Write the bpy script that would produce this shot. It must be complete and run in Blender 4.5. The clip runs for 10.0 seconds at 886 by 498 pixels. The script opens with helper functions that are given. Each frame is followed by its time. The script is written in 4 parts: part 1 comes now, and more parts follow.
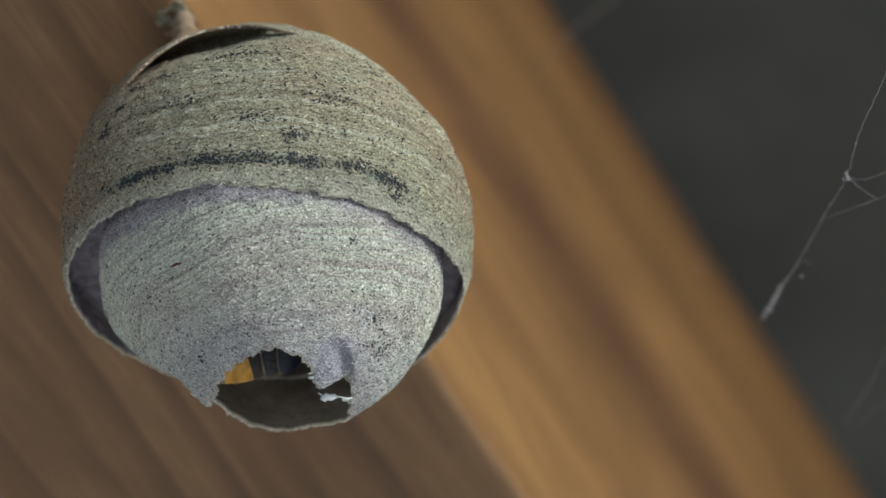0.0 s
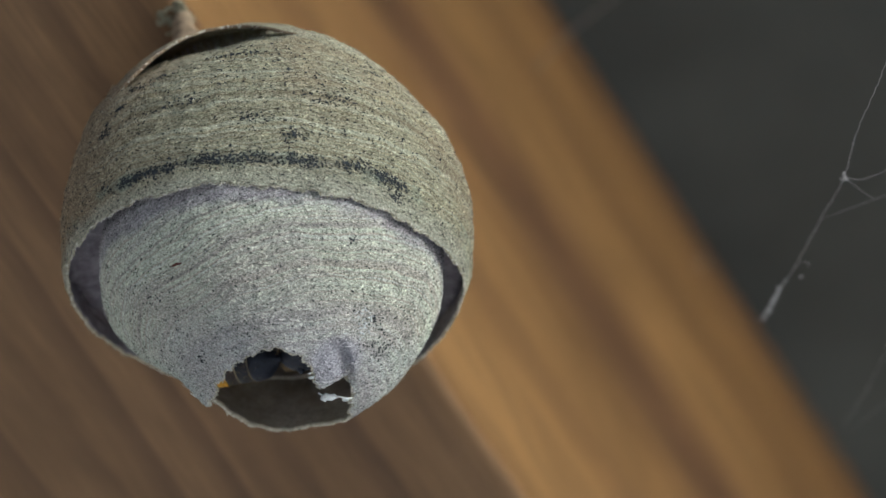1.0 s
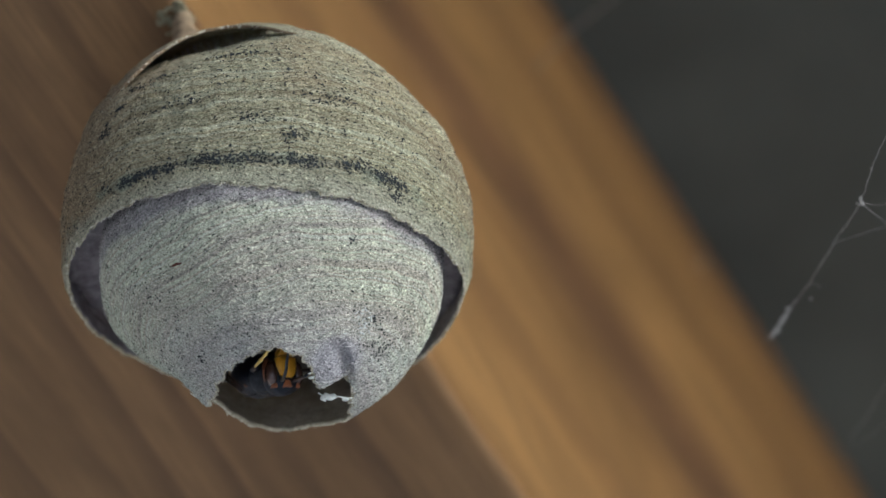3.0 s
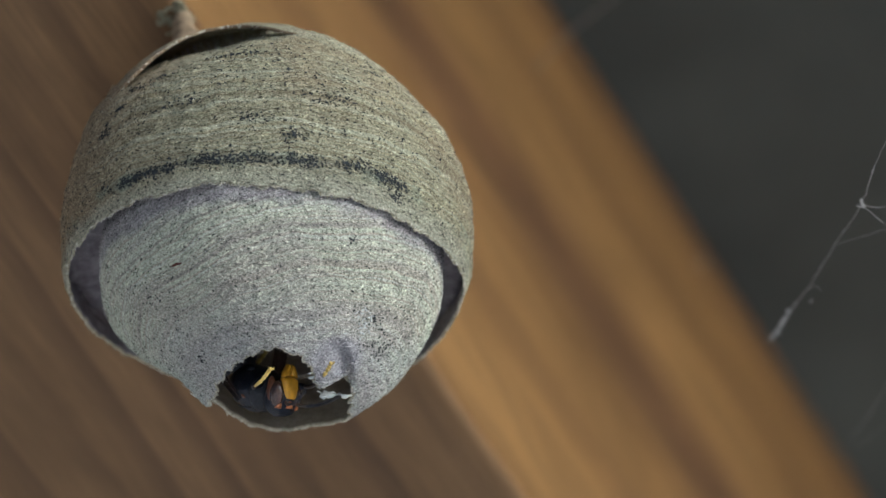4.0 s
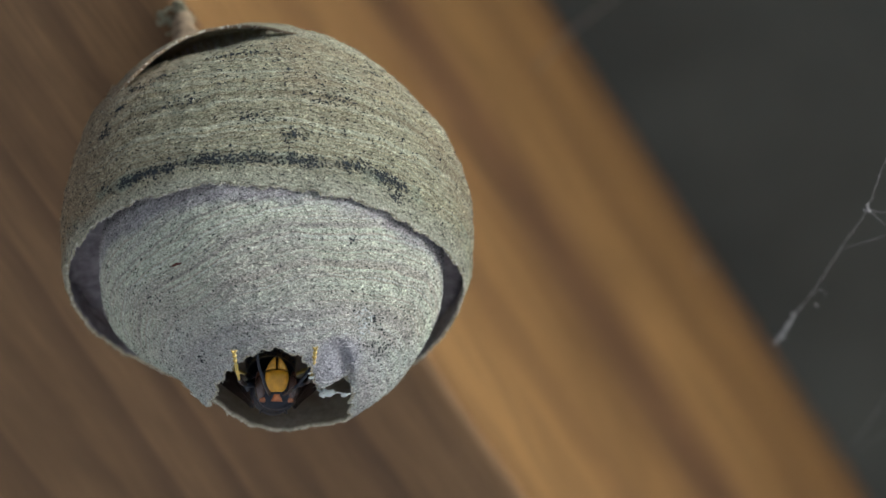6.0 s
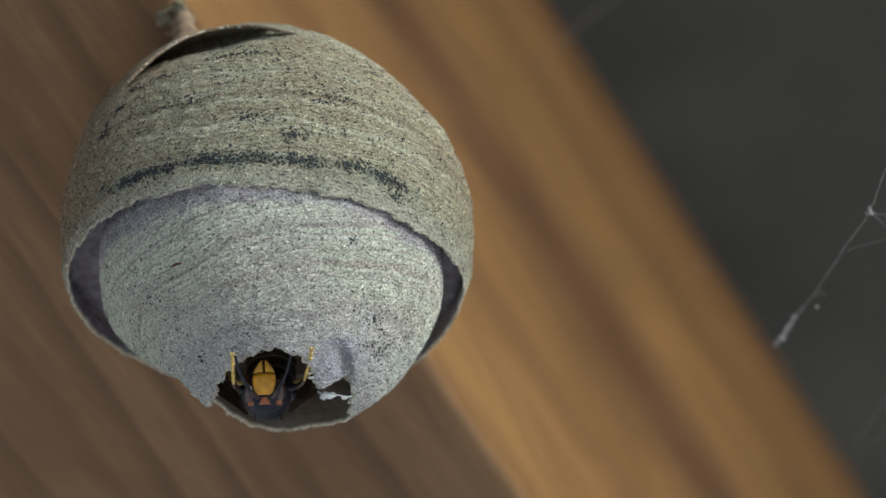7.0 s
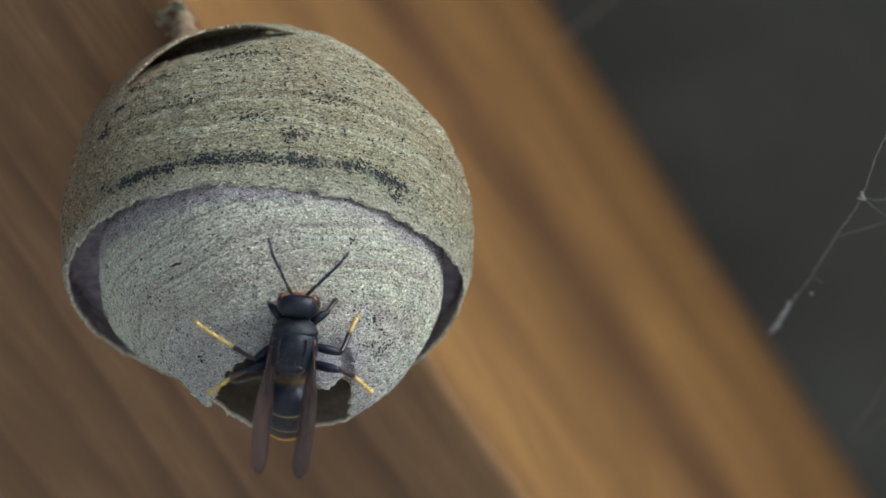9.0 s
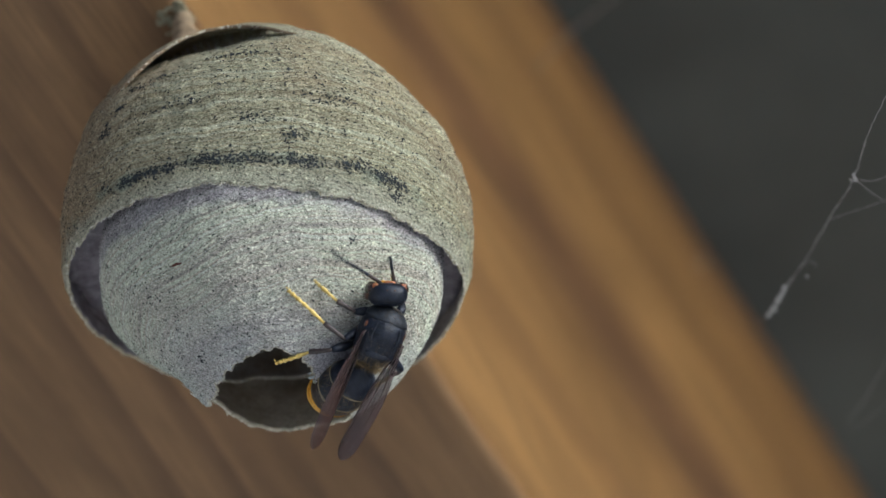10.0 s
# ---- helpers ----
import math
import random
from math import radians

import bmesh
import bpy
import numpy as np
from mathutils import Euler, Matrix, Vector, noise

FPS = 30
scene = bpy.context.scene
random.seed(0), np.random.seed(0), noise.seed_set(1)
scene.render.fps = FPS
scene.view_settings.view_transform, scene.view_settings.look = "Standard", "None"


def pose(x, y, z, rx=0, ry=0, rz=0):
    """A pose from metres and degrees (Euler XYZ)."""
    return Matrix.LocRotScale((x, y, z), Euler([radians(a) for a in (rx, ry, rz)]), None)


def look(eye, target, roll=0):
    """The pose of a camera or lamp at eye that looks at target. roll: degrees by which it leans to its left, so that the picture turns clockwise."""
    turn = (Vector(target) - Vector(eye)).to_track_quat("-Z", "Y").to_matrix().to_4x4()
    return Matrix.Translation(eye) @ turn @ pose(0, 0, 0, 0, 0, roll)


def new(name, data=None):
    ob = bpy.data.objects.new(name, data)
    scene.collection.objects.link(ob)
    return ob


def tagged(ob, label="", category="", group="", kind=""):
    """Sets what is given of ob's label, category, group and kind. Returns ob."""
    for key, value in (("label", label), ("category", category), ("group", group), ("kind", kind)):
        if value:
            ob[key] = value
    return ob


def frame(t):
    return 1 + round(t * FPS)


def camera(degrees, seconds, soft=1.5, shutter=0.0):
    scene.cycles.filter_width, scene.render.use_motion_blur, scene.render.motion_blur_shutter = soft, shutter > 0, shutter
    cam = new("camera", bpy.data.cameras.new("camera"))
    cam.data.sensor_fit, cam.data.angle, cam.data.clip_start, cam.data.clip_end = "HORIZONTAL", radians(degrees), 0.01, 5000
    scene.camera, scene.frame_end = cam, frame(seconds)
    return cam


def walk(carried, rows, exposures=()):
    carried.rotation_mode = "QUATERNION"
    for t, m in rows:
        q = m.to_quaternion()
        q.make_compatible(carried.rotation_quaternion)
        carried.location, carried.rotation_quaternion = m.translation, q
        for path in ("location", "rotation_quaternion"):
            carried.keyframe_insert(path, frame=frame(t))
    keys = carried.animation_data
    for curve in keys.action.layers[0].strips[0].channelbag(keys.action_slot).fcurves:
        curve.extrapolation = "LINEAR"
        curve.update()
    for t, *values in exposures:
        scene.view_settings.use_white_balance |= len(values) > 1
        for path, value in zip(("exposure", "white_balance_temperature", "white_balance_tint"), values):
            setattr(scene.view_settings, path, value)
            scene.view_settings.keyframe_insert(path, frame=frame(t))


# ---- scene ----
cam = camera(13.0, 10.0, soft=1.4, shutter=0.5)

# The nest's centre, under a low roof; SLANT is a frame at the nest whose y runs along the line of sight.
NEST = Vector((0.0, 0.0, 2.0))
UP = 30.0
SLANT = Matrix.Translation(NEST) @ pose(0, 0, 0, UP, 0, 0)
MM = 0.001


def slant(x, y, z, rx=0, ry=0, rz=0):
    """A pose in millimetres: to the right, away and up, seen along the line of sight."""
    return SLANT @ pose(x * MM, y * MM, z * MM, rx, ry, rz)


def facing(x, y, z, forward, back):
    """A pose in the same frame from the ways in which a body's head and back point."""
    f = Vector(forward).normalized()
    b = Vector(back)
    b = (b - f * b.dot(f)).normalized()
    return SLANT @ Matrix.Translation((x * MM, y * MM, z * MM)) @ Matrix((f.cross(b), f, b)).transposed().to_4x4()


def head_at(x, y, z, forward, back):
    """The body's pose from the place of its head, 5.5 millimetres before its middle."""
    f = Vector(forward).normalized() * 5.5
    return facing(x - f.x, y - f.y, z - f.z, forward, back)


EYE = slant(20.733, -458.74, -2.0)
walk(cam, [(0.0, EYE @ pose(0, 0, 0, 90)), (10.0, EYE @ pose(0, 0, 0, 90))], [(0.0, 0.73, 5150, 6), (8.7, 0.73, 5150, 6), (10.0, 0.86, 5150, 6)])
cam.data.dof.use_dof = True
cam.data.dof.focus_distance = 0.4405
cam.data.dof.aperture_fstop = 20.0

# ---- world and sun: an overcast day, seen from under the roof ----
SUN_AZ, SUN_EL = radians(124), radians(24.5)
world = bpy.data.worlds.new("sky")
scene.world = world
world.use_nodes = True
wn = world.node_tree
sky = wn.nodes.new("ShaderNodeTexSky")
sky.sky_type = "NISHITA"
sky.sun_disc = False
sky.sun_elevation, sky.sun_rotation = SUN_EL, SUN_AZ
sky.air_density, sky.dust_density = 0.6, 7.0
wn.links.new(sky.outputs[0], wn.nodes["Background"].inputs[0])
wn.nodes["Background"].inputs[1].default_value = 0.12
sun = new("sun", bpy.data.lights.new("sun", "SUN"))
sun.data.energy, sun.data.angle, sun.data.color = 1.22, radians(22), (1.0, 0.96, 0.91)
toward = Vector((math.sin(SUN_AZ) * math.cos(SUN_EL), math.cos(SUN_AZ) * math.cos(SUN_EL), math.sin(SUN_EL)))
sun.matrix_world = look(NEST + toward * 3, NEST)


# ---- materials ----
class Nodes:
    """A small builder of node materials."""

    def __init__(self, name, rough=0.7, spec=0.3, metal=0.0):
        self.m = bpy.data.materials.new(name)
        self.m.use_nodes = True
        self.t = self.m.node_tree
        self.b = self.t.nodes["Principled BSDF"]
        self.b.inputs["Roughness"].default_value = rough
        self.b.inputs["Specular IOR Level"].default_value = spec
        self.b.inputs["Metallic"].default_value = metal
        self.co = self.add("ShaderNodeTexCoord").outputs["Object"]

    def add(self, kind):
        return self.t.nodes.new(kind)

    def put(self, socket, value):
        if isinstance(value, bpy.types.NodeSocket):
            self.t.links.new(value, socket)
        elif value is not None:
            socket.default_value = value

    def math(self, op, a, b=None, c=None, clamp=False):
        n = self.add("ShaderNodeMath")
        n.operation, n.use_clamp = op, clamp
        for s, v in zip(n.inputs, (a, b, c)):
            self.put(s, v)
        return n.outputs[0]

    def noise(self, scale, detail=3.0, rough=0.55, co=None, warp=0.0, dims="3D", w=None):
        n = self.add("ShaderNodeTexNoise")
        n.noise_dimensions = dims
        n.inputs["Scale"].default_value = scale
        n.inputs["Detail"].default_value = detail
        n.inputs["Roughness"].default_value = rough
        n.inputs["Distortion"].default_value = warp
        if dims == "1D":
            self.put(n.inputs["W"], w)
        else:
            self.put(n.inputs["Vector"], co or self.co)
        return n.outputs[0]

    def cells(self, scale, co=None, feature="F1"):
        n = self.add("ShaderNodeTexVoronoi")
        n.feature = feature
        n.inputs["Scale"].default_value = scale
        self.put(n.inputs["Vector"], co or self.co)
        return n

    def stretch(self, sx, sy, sz, co=None):
        n = self.add("ShaderNodeMapping")
        n.inputs["Scale"].default_value = (sx, sy, sz)
        self.put(n.inputs["Vector"], co or self.co)
        return n.outputs[0]

    def step(self, x, lo, hi):
        n = self.add("ShaderNodeMapRange")
        n.interpolation_type = "SMOOTHSTEP"
        self.put(n.inputs["Value"], x)
        n.inputs["From Min"].default_value, n.inputs["From Max"].default_value = lo, hi
        return n.outputs[0]

    def ramp(self, x, stops):
        n = self.add("ShaderNodeValToRGB")
        e = n.color_ramp.elements
        while len(e) < len(stops):
            e.new(0.5)
        for el, (p, c) in zip(e, stops):
            el.position, el.color = p, (*c, 1.0)
        self.put(n.inputs[0], x)
        return n.outputs[0]

    def mix(self, fac, a, b, how="MIX"):
        n = self.add("ShaderNodeMix")
        n.data_type, n.blend_type = "RGBA", how
        self.put(n.inputs[0], fac)
        for s, v in ((n.inputs[6], a), (n.inputs[7], b)):
            self.put(s, (*v, 1.0) if isinstance(v, tuple) else v)
        return n.outputs[2]

    def bump(self, height, distance, strength=1.0):
        n = self.add("ShaderNodeBump")
        n.inputs["Strength"].default_value = strength
        n.inputs["Distance"].default_value = distance
        self.put(n.inputs["Height"], height)
        if self.b.inputs["Normal"].is_linked:
            self.put(n.inputs["Normal"], self.b.inputs["Normal"].links[0].from_socket)
        self.put(self.b.inputs["Normal"], n.outputs[0])

    def done(self, color=None):
        if color is not None:
            self.put(self.b.inputs["Base Color"], (*color, 1.0) if isinstance(color, tuple) else color)
        return self.m

    def parts(self, co=None):
        n = self.add("ShaderNodeSeparateXYZ")
        self.put(n.inputs[0], co or self.co)
        return n.outputs

    def random_island(self):
        return self.add("ShaderNodeNewGeometry").outputs["Random Per Island"]


def polar(k, cx=0.0, cy=0.0, cz=0.0):
    """Azimuth (0 towards the viewer) and angle from the top, in degrees, round a centre in the nest."""
    mv = k.add("ShaderNodeVectorMath")
    mv.operation = "SUBTRACT"
    k.put(mv.inputs[0], k.co)
    mv.inputs[1].default_value = (cx * MM, cy * MM, cz * MM)
    x, y, z = k.parts(mv.outputs[0])
    ln = k.add("ShaderNodeVectorMath")
    ln.operation = "LENGTH"
    k.put(ln.inputs[0], mv.outputs[0])
    th = k.math("MULTIPLY", k.math("ARCCOSINE", k.math("DIVIDE", z, ln.outputs["Value"])), 57.2958)
    az = k.math("MULTIPLY", k.math("ARCTAN2", x, k.math("MULTIPLY", y, -1.0)), 57.2958)
    return az, th


def tinted(k, c, fibre, spread=1.0):
    """Gives single fibres their own tone; thin paper also lets some light through."""
    if fibre:
        rnd = k.random_island()
        tone = k.ramp(rnd, [(0.0, (0.10, 0.10, 0.11)), (0.03, (0.18, 0.17, 0.17)), (0.06, (0.52, 0.51, 0.50)), (0.30, (0.86, 0.86, 0.85)), (0.86, (1.12, 1.13, 1.10)), (1.0, (1.5, 1.53, 1.45))])
        return k.done(k.mix(spread, c, tone, "MULTIPLY"))
    m = k.done(c)
    tr = k.add("ShaderNodeBsdfTranslucent")
    k.put(tr.inputs["Color"], c)
    mx = k.add("ShaderNodeMixShader")
    mx.inputs[0].default_value = 0.40
    k.put(mx.inputs[1], k.b.outputs[0])
    k.put(mx.inputs[2], tr.outputs[0])
    k.put(k.t.nodes["Material Output"].inputs["Surface"], mx.outputs[0])
    return m


def paper_outer(fibre=False):
    k = Nodes("nest_paper_beige", 0.92, 0.12)
    az, th = polar(k)
    wob = k.math("MULTIPLY_ADD", k.noise(90, 3), 9.0, -4.5)
    lay = k.math("ADD", th, wob)
    bands = k.noise(0.42, 3, 0.6, dims="1D", w=lay)
    base = k.ramp(bands, [(0.28, (0.224, 0.190, 0.117)), (0.40, (0.394, 0.379, 0.254)), (0.48, (0.330, 0.289, 0.179)),
                          (0.56, (0.453, 0.448, 0.320)), (0.64, (0.364, 0.336, 0.221)), (0.75, (0.282, 0.252, 0.164))])
    tan = k.mix(k.math("MULTIPLY", k.step(k.noise(60, 2), 0.5, 0.72), 0.5), base, (0.27, 0.21, 0.13))
    # left flank browner: dimmer light and bounce off the wood put into the colour
    flank_bounce = k.mix(k.math("MULTIPLY", k.step(az, -15.0, -70.0), 0.8), tan, (0.25, 0.172, 0.10))
    pale = k.mix(k.math("MULTIPLY", k.step(th, 101.0, 105.0), 0.6), flank_bounce, (0.40, 0.395, 0.305))
    # the dark ring of another pulp above the rim
    off = k.math("ABSOLUTE", k.math("SUBTRACT", k.math("ADD", th, k.math("MULTIPLY", wob, 0.3)), 100.0))
    ring = k.math("MULTIPLY", k.step(off, 1.5, 0.6), k.math("MULTIPLY", k.step(az, -52.0, -42.0), k.step(az, 50.0, 38.0)))
    ring = k.math("MULTIPLY", ring, k.step(k.noise(420, 4, 0.75), 0.36, 0.50))
    c = k.mix(k.math("MULTIPLY", ring, 0.3), pale, (0.05, 0.06, 0.068))
    green = k.math("MULTIPLY", k.step(off, 3.4, 1.4), k.step(k.noise(210, 2), 0.50, 0.64))
    c = k.mix(k.math("MULTIPLY", green, 0.4), c, (0.18, 0.24, 0.19))
    # dark grains, in clusters
    speck = k.math("MULTIPLY", k.step(k.noise(2100, 3, 0.7), 0.62, 0.66), k.step(k.noise(150, 3), 0.42, 0.58))
    c = k.mix(k.math("MULTIPLY", speck, 0.85), c, (0.035, 0.035, 0.04))
    fine = k.noise(3600, 4, 0.8)
    c = k.mix(0.9, c, k.ramp(fine, [(0.36, (0.22, 0.22, 0.22)), (0.64, (0.80, 0.80, 0.80))]), "OVERLAY")
    k.bump(k.noise(420, 4, 0.6), 0.00025, 0.7)
    k.bump(fine, 0.00012, 0.6)
    return tinted(k, c, fibre)


TONGUE = (0.00849, -0.00989, -0.02246)


def paper_inner(fibre=False):
    k = Nodes("nest_paper_grey", 0.92, 0.12)
    az, th = polar(k, 0.7, -2.6, -6.1)
    x, y, z = k.parts()
    wob = k.math("MULTIPLY_ADD", k.noise(75, 3), 14.0, -7.0)
    lay = k.math("ADD", k.math("ADD", th, wob), k.math("MULTIPLY", x, 900.0))
    bands = k.noise(0.24, 3, 0.6, dims="1D", w=lay)
    base = k.ramp(bands, [(0.28, (0.367, 0.340, 0.287)), (0.40, (0.449, 0.427, 0.341)), (0.48, (0.541, 0.567, 0.440)),
                          (0.56, (0.416, 0.373, 0.296)), (0.63, (0.475, 0.475, 0.395)), (0.72, (0.583, 0.599, 0.484))])
    cool = k.mix(k.math("MULTIPLY", k.step(th, 118.0, 150.0), 0.5), base, (0.50, 0.49, 0.50))
    cool = k.mix(k.math("MULTIPLY", k.step(k.noise(75, 3), 0.48, 0.62), 0.5), cool, (0.41, 0.38, 0.325))
    cool = k.mix(k.math("MULTIPLY", k.step(k.noise(45, 2), 0.52, 0.7), 0.6), cool, (0.50, 0.545, 0.46))
    # lavender band below the outer rim, with that rim's shade put into it
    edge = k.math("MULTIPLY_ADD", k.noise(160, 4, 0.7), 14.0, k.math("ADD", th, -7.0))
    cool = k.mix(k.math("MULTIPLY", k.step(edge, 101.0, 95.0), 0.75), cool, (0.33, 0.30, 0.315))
    away = k.add("ShaderNodeVectorMath")
    away.operation = "DISTANCE"
    k.put(away.inputs[0], k.co)
    away.inputs[1].default_value = TONGUE
    cool = k.mix(k.math("MULTIPLY", k.step(away.outputs["Value"], 0.0042, 0.0022), 0.9), cool, (0.43, 0.415, 0.425))
    speck = k.math("MULTIPLY", k.step(k.noise(2000, 3, 0.7), 0.63, 0.67), k.step(k.noise(120, 3), 0.42, 0.60))
    c = k.mix(k.math("MULTIPLY", speck, 0.85), cool, (0.03, 0.03, 0.04))
    fine = k.noise(3600, 4, 0.8)
    c = k.mix(0.9, c, k.ramp(fine, [(0.36, (0.22, 0.22, 0.22)), (0.64, (0.80, 0.80, 0.80))]), "OVERLAY")
    k.bump(k.noise(420, 4, 0.6), 0.00022, 0.7)
    k.bump(fine, 0.00012, 0.6)
    return tinted(k, c, fibre, 0.72)


def paper_dark():
    k = Nodes("nest_paper_inside", 0.95, 0.1)
    c = k.ramp(k.noise(120, 5, 0.65), [(0.3, (0.24, 0.20, 0.15)), (0.5, (0.40, 0.345, 0.27)), (0.7, (0.52, 0.46, 0.38))])
    fine = k.noise(1800, 4, 0.7)
    c = k.mix(0.5, c, k.ramp(fine, [(0.3, (0.3, 0.3, 0.3)), (0.7, (0.7, 0.7, 0.7))]), "OVERLAY")
    k.bump(fine, 0.00015, 0.8)
    return tinted(k, c, False)


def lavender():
    k = Nodes("shaded_lavender_paper", 0.95, 0.1)
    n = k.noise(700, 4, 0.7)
    # lavender paper with the shade of the gap put into its colour
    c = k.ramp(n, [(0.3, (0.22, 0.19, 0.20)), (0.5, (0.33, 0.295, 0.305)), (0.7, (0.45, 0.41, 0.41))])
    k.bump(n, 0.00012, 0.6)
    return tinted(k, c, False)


def shaded_pocket_paper():
    k = Nodes("shaded_pocket_paper", 0.95, 0.1)
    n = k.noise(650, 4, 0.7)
    # dark blotched pulp, with the pocket's own shade put into the colour
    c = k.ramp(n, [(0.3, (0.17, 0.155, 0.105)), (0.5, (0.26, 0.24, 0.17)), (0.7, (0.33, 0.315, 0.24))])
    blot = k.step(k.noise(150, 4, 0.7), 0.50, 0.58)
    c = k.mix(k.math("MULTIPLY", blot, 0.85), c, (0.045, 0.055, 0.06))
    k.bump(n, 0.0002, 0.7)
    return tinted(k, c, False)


def fibre_mat(name, stops):
    k = Nodes(name, 0.85, 0.2)
    return k.done(k.ramp(k.random_island(), stops))


def wood(name, light, mid, dark, pitch, stripes, side=False, lines=0.75, mottle=0.55):
    """Planed pine with growth rings along y; stripes: place, half width and depth of tone of single dark bands."""
    k = Nodes(name, 0.6, 0.25)
    x, y, z = k.parts()
    x = z if side else x
    co = k.stretch(1.0, 0.06, 1.0)
    drift = k.math("MULTIPLY_ADD", k.noise(22, 3, 0.5, co=k.stretch(1.0, 0.25, 1.0)), 0.010, -0.005)
    xs = k.math("ADD", x, drift)
    big = k.noise(40, 3, 0.55, co=co, warp=0.2)
    c = k.ramp(big, [(0.30, mid), (0.50, light), (0.72, mid)])
    uneven = k.math("MULTIPLY_ADD", k.noise(60, 2, 0.5, dims="1D", w=xs), 1.6, 0.0)
    ring = k.math("FRACT", k.math("ADD", k.math("MULTIPLY", xs, 1000.0 / pitch), uneven))
    tone = k.math("MULTIPLY", k.math("MULTIPLY", k.step(ring, 0.45, 0.92), k.step(ring, 1.0, 0.95)), lines)
    tone = k.math("MULTIPLY", tone, k.step(k.noise(35, 3, 0.5, co=co), 0.35, 0.6))
    c = k.mix(tone, c, dark)
    for at, half, depth in stripes:
        off = k.math("ABSOLUTE", k.math("SUBTRACT", xs, at * MM))
        c = k.mix(k.math("MULTIPLY", k.step(off, half * MM, 0.0), depth), c, dark)
    blotch = k.noise(60, 4, 0.6, co=k.stretch(1.0, 0.4, 1.0), warp=0.8)
    c = k.mix(mottle, c, k.ramp(blotch, [(0.3, (0.34, 0.33, 0.32)), (0.7, (0.64, 0.63, 0.62))]), "OVERLAY")
    fine = k.noise(1500, 3, 0.6, co=co)
    c = k.mix(0.4, c, k.ramp(fine, [(0.3, (0.33, 0.33, 0.33)), (0.7, (0.67, 0.67, 0.67))]), "OVERLAY")
    fleck = k.step(k.noise(130, 2, 0.5, co=k.stretch(1.0, 0.5, 1.0)), 0.74, 0.80)
    c = k.mix(k.math("MULTIPLY", fleck, 0.5), c, (0.62, 0.55, 0.46))
    k.bump(ring, 0.0002, 0.4)
    k.bump(fine, 0.0001, 0.6)
    return k.done(c)


def plain(name, color, rough=0.5, spec=0.4, scale=900, depth=0.00004, vary=0.35):
    k = Nodes(name, rough, spec)
    n = k.noise(scale, 4, 0.65)
    lo, hi = tuple(v * (1 - vary) for v in color), tuple(min(1, v * (1 + vary)) for v in color)
    k.bump(n, depth, 0.6)
    return k.done(k.ramp(n, [(0.32, lo), (0.68, hi)]))


M_OUT, M_IN, M_INSIDE = paper_outer(), paper_inner(), paper_dark()
M_FIB_OUT, M_FIB_IN = paper_outer(True), paper_inner(True)
M_FIB_EDGE = fibre_mat("edge_fibre", [(0.0, (0.18, 0.16, 0.11)), (0.2, (0.40, 0.37, 0.26)), (0.7, (0.58, 0.54, 0.41)), (1.0, (0.76, 0.74, 0.62))])
M_WOOD_R = wood("pine_orange", (0.183, 0.099, 0.029), (0.151, 0.078, 0.022), (0.080, 0.039, 0.0155), 44.0, [(80.5, 23.0, 0.85), (40.0, 9.0, 0.25), (176.0, 34.0, 0.8)], True, 0.35, 0.9)
M_WOOD_L = wood("pine_brown", (0.163, 0.095, 0.040), (0.129, 0.073, 0.029), (0.071, 0.039, 0.018), 7.6, [(-27.0, 2.5, 0.4)])
M_EDGE = plain("torn_paper_edge", (0.44, 0.39, 0.275), 0.95, 0.1, 1500, 0.00012, 0.35)
M_SHADE = lavender()
M_POCKET = shaded_pocket_paper()
M_PAD = plain("pale_pulp_pad", (0.22, 0.20, 0.13), 0.95, 0.1, 900, 0.0003, 0.35)
M_TANP = plain("tan_paper", (0.19, 0.14, 0.085), 0.95, 0.1, 900, 0.0002, 0.35)
M_GRAIN = plain("dark_pulp_grain", (0.034, 0.037, 0.036), 0.9, 0.1, 2000, 0.00002, 0.6)
M_RED = plain("splinter_red", (0.07, 0.022, 0.012), 0.7, 0.2, 1500, 0.00002, 0.4)
M_CHALK = plain("pale_flake", (0.54, 0.56, 0.52), 0.9, 0.1, 2000, 0.00004, 0.2)
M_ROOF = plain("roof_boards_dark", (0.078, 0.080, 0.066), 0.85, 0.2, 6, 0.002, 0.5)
M_GROUND = plain("pale_concrete", (0.62, 0.61, 0.59), 0.9, 0.1, 3, 0.004, 0.2)
M_WALL = plain("dark_cladding", (0.075, 0.065, 0.055), 0.9, 0.1, 5, 0.002, 0.35)
M_RENDER = plain("pale_render", (0.52, 0.51, 0.48), 0.9, 0.1, 5, 0.002, 0.2)
M_GREY = plain("grey_render", (0.42, 0.415, 0.41), 0.9, 0.1, 5, 0.002, 0.2)
M_GRASS = plain("grass", (0.075, 0.10, 0.045), 0.95, 0.1, 4, 0.02, 0.5)
M_BLACK = plain("hornet_black", (0.005, 0.007, 0.013), 0.45, 0.3, 1500, 0.00016, 0.6)
M_BROWN = plain("hornet_brown", (0.030, 0.018, 0.012), 0.4, 0.45, 1500, 0.00003)
M_YELLOW = plain("hornet_yellow", (0.52, 0.265, 0.012), 0.38, 0.45, 1100, 0.00003, 0.25)
M_ORANGE = plain("hornet_orange", (0.22, 0.074, 0.020), 0.4, 0.45, 1100, 0.00003, 0.3)
M_LEG = plain("hornet_tarsus_yellow", (0.56, 0.40, 0.10), 0.45, 0.4, 1500, 0.00003, 0.3)
M_EYE = plain("hornet_eye", (0.05, 0.026, 0.018), 0.2, 0.6, 4000, 0.00001, 0.3)
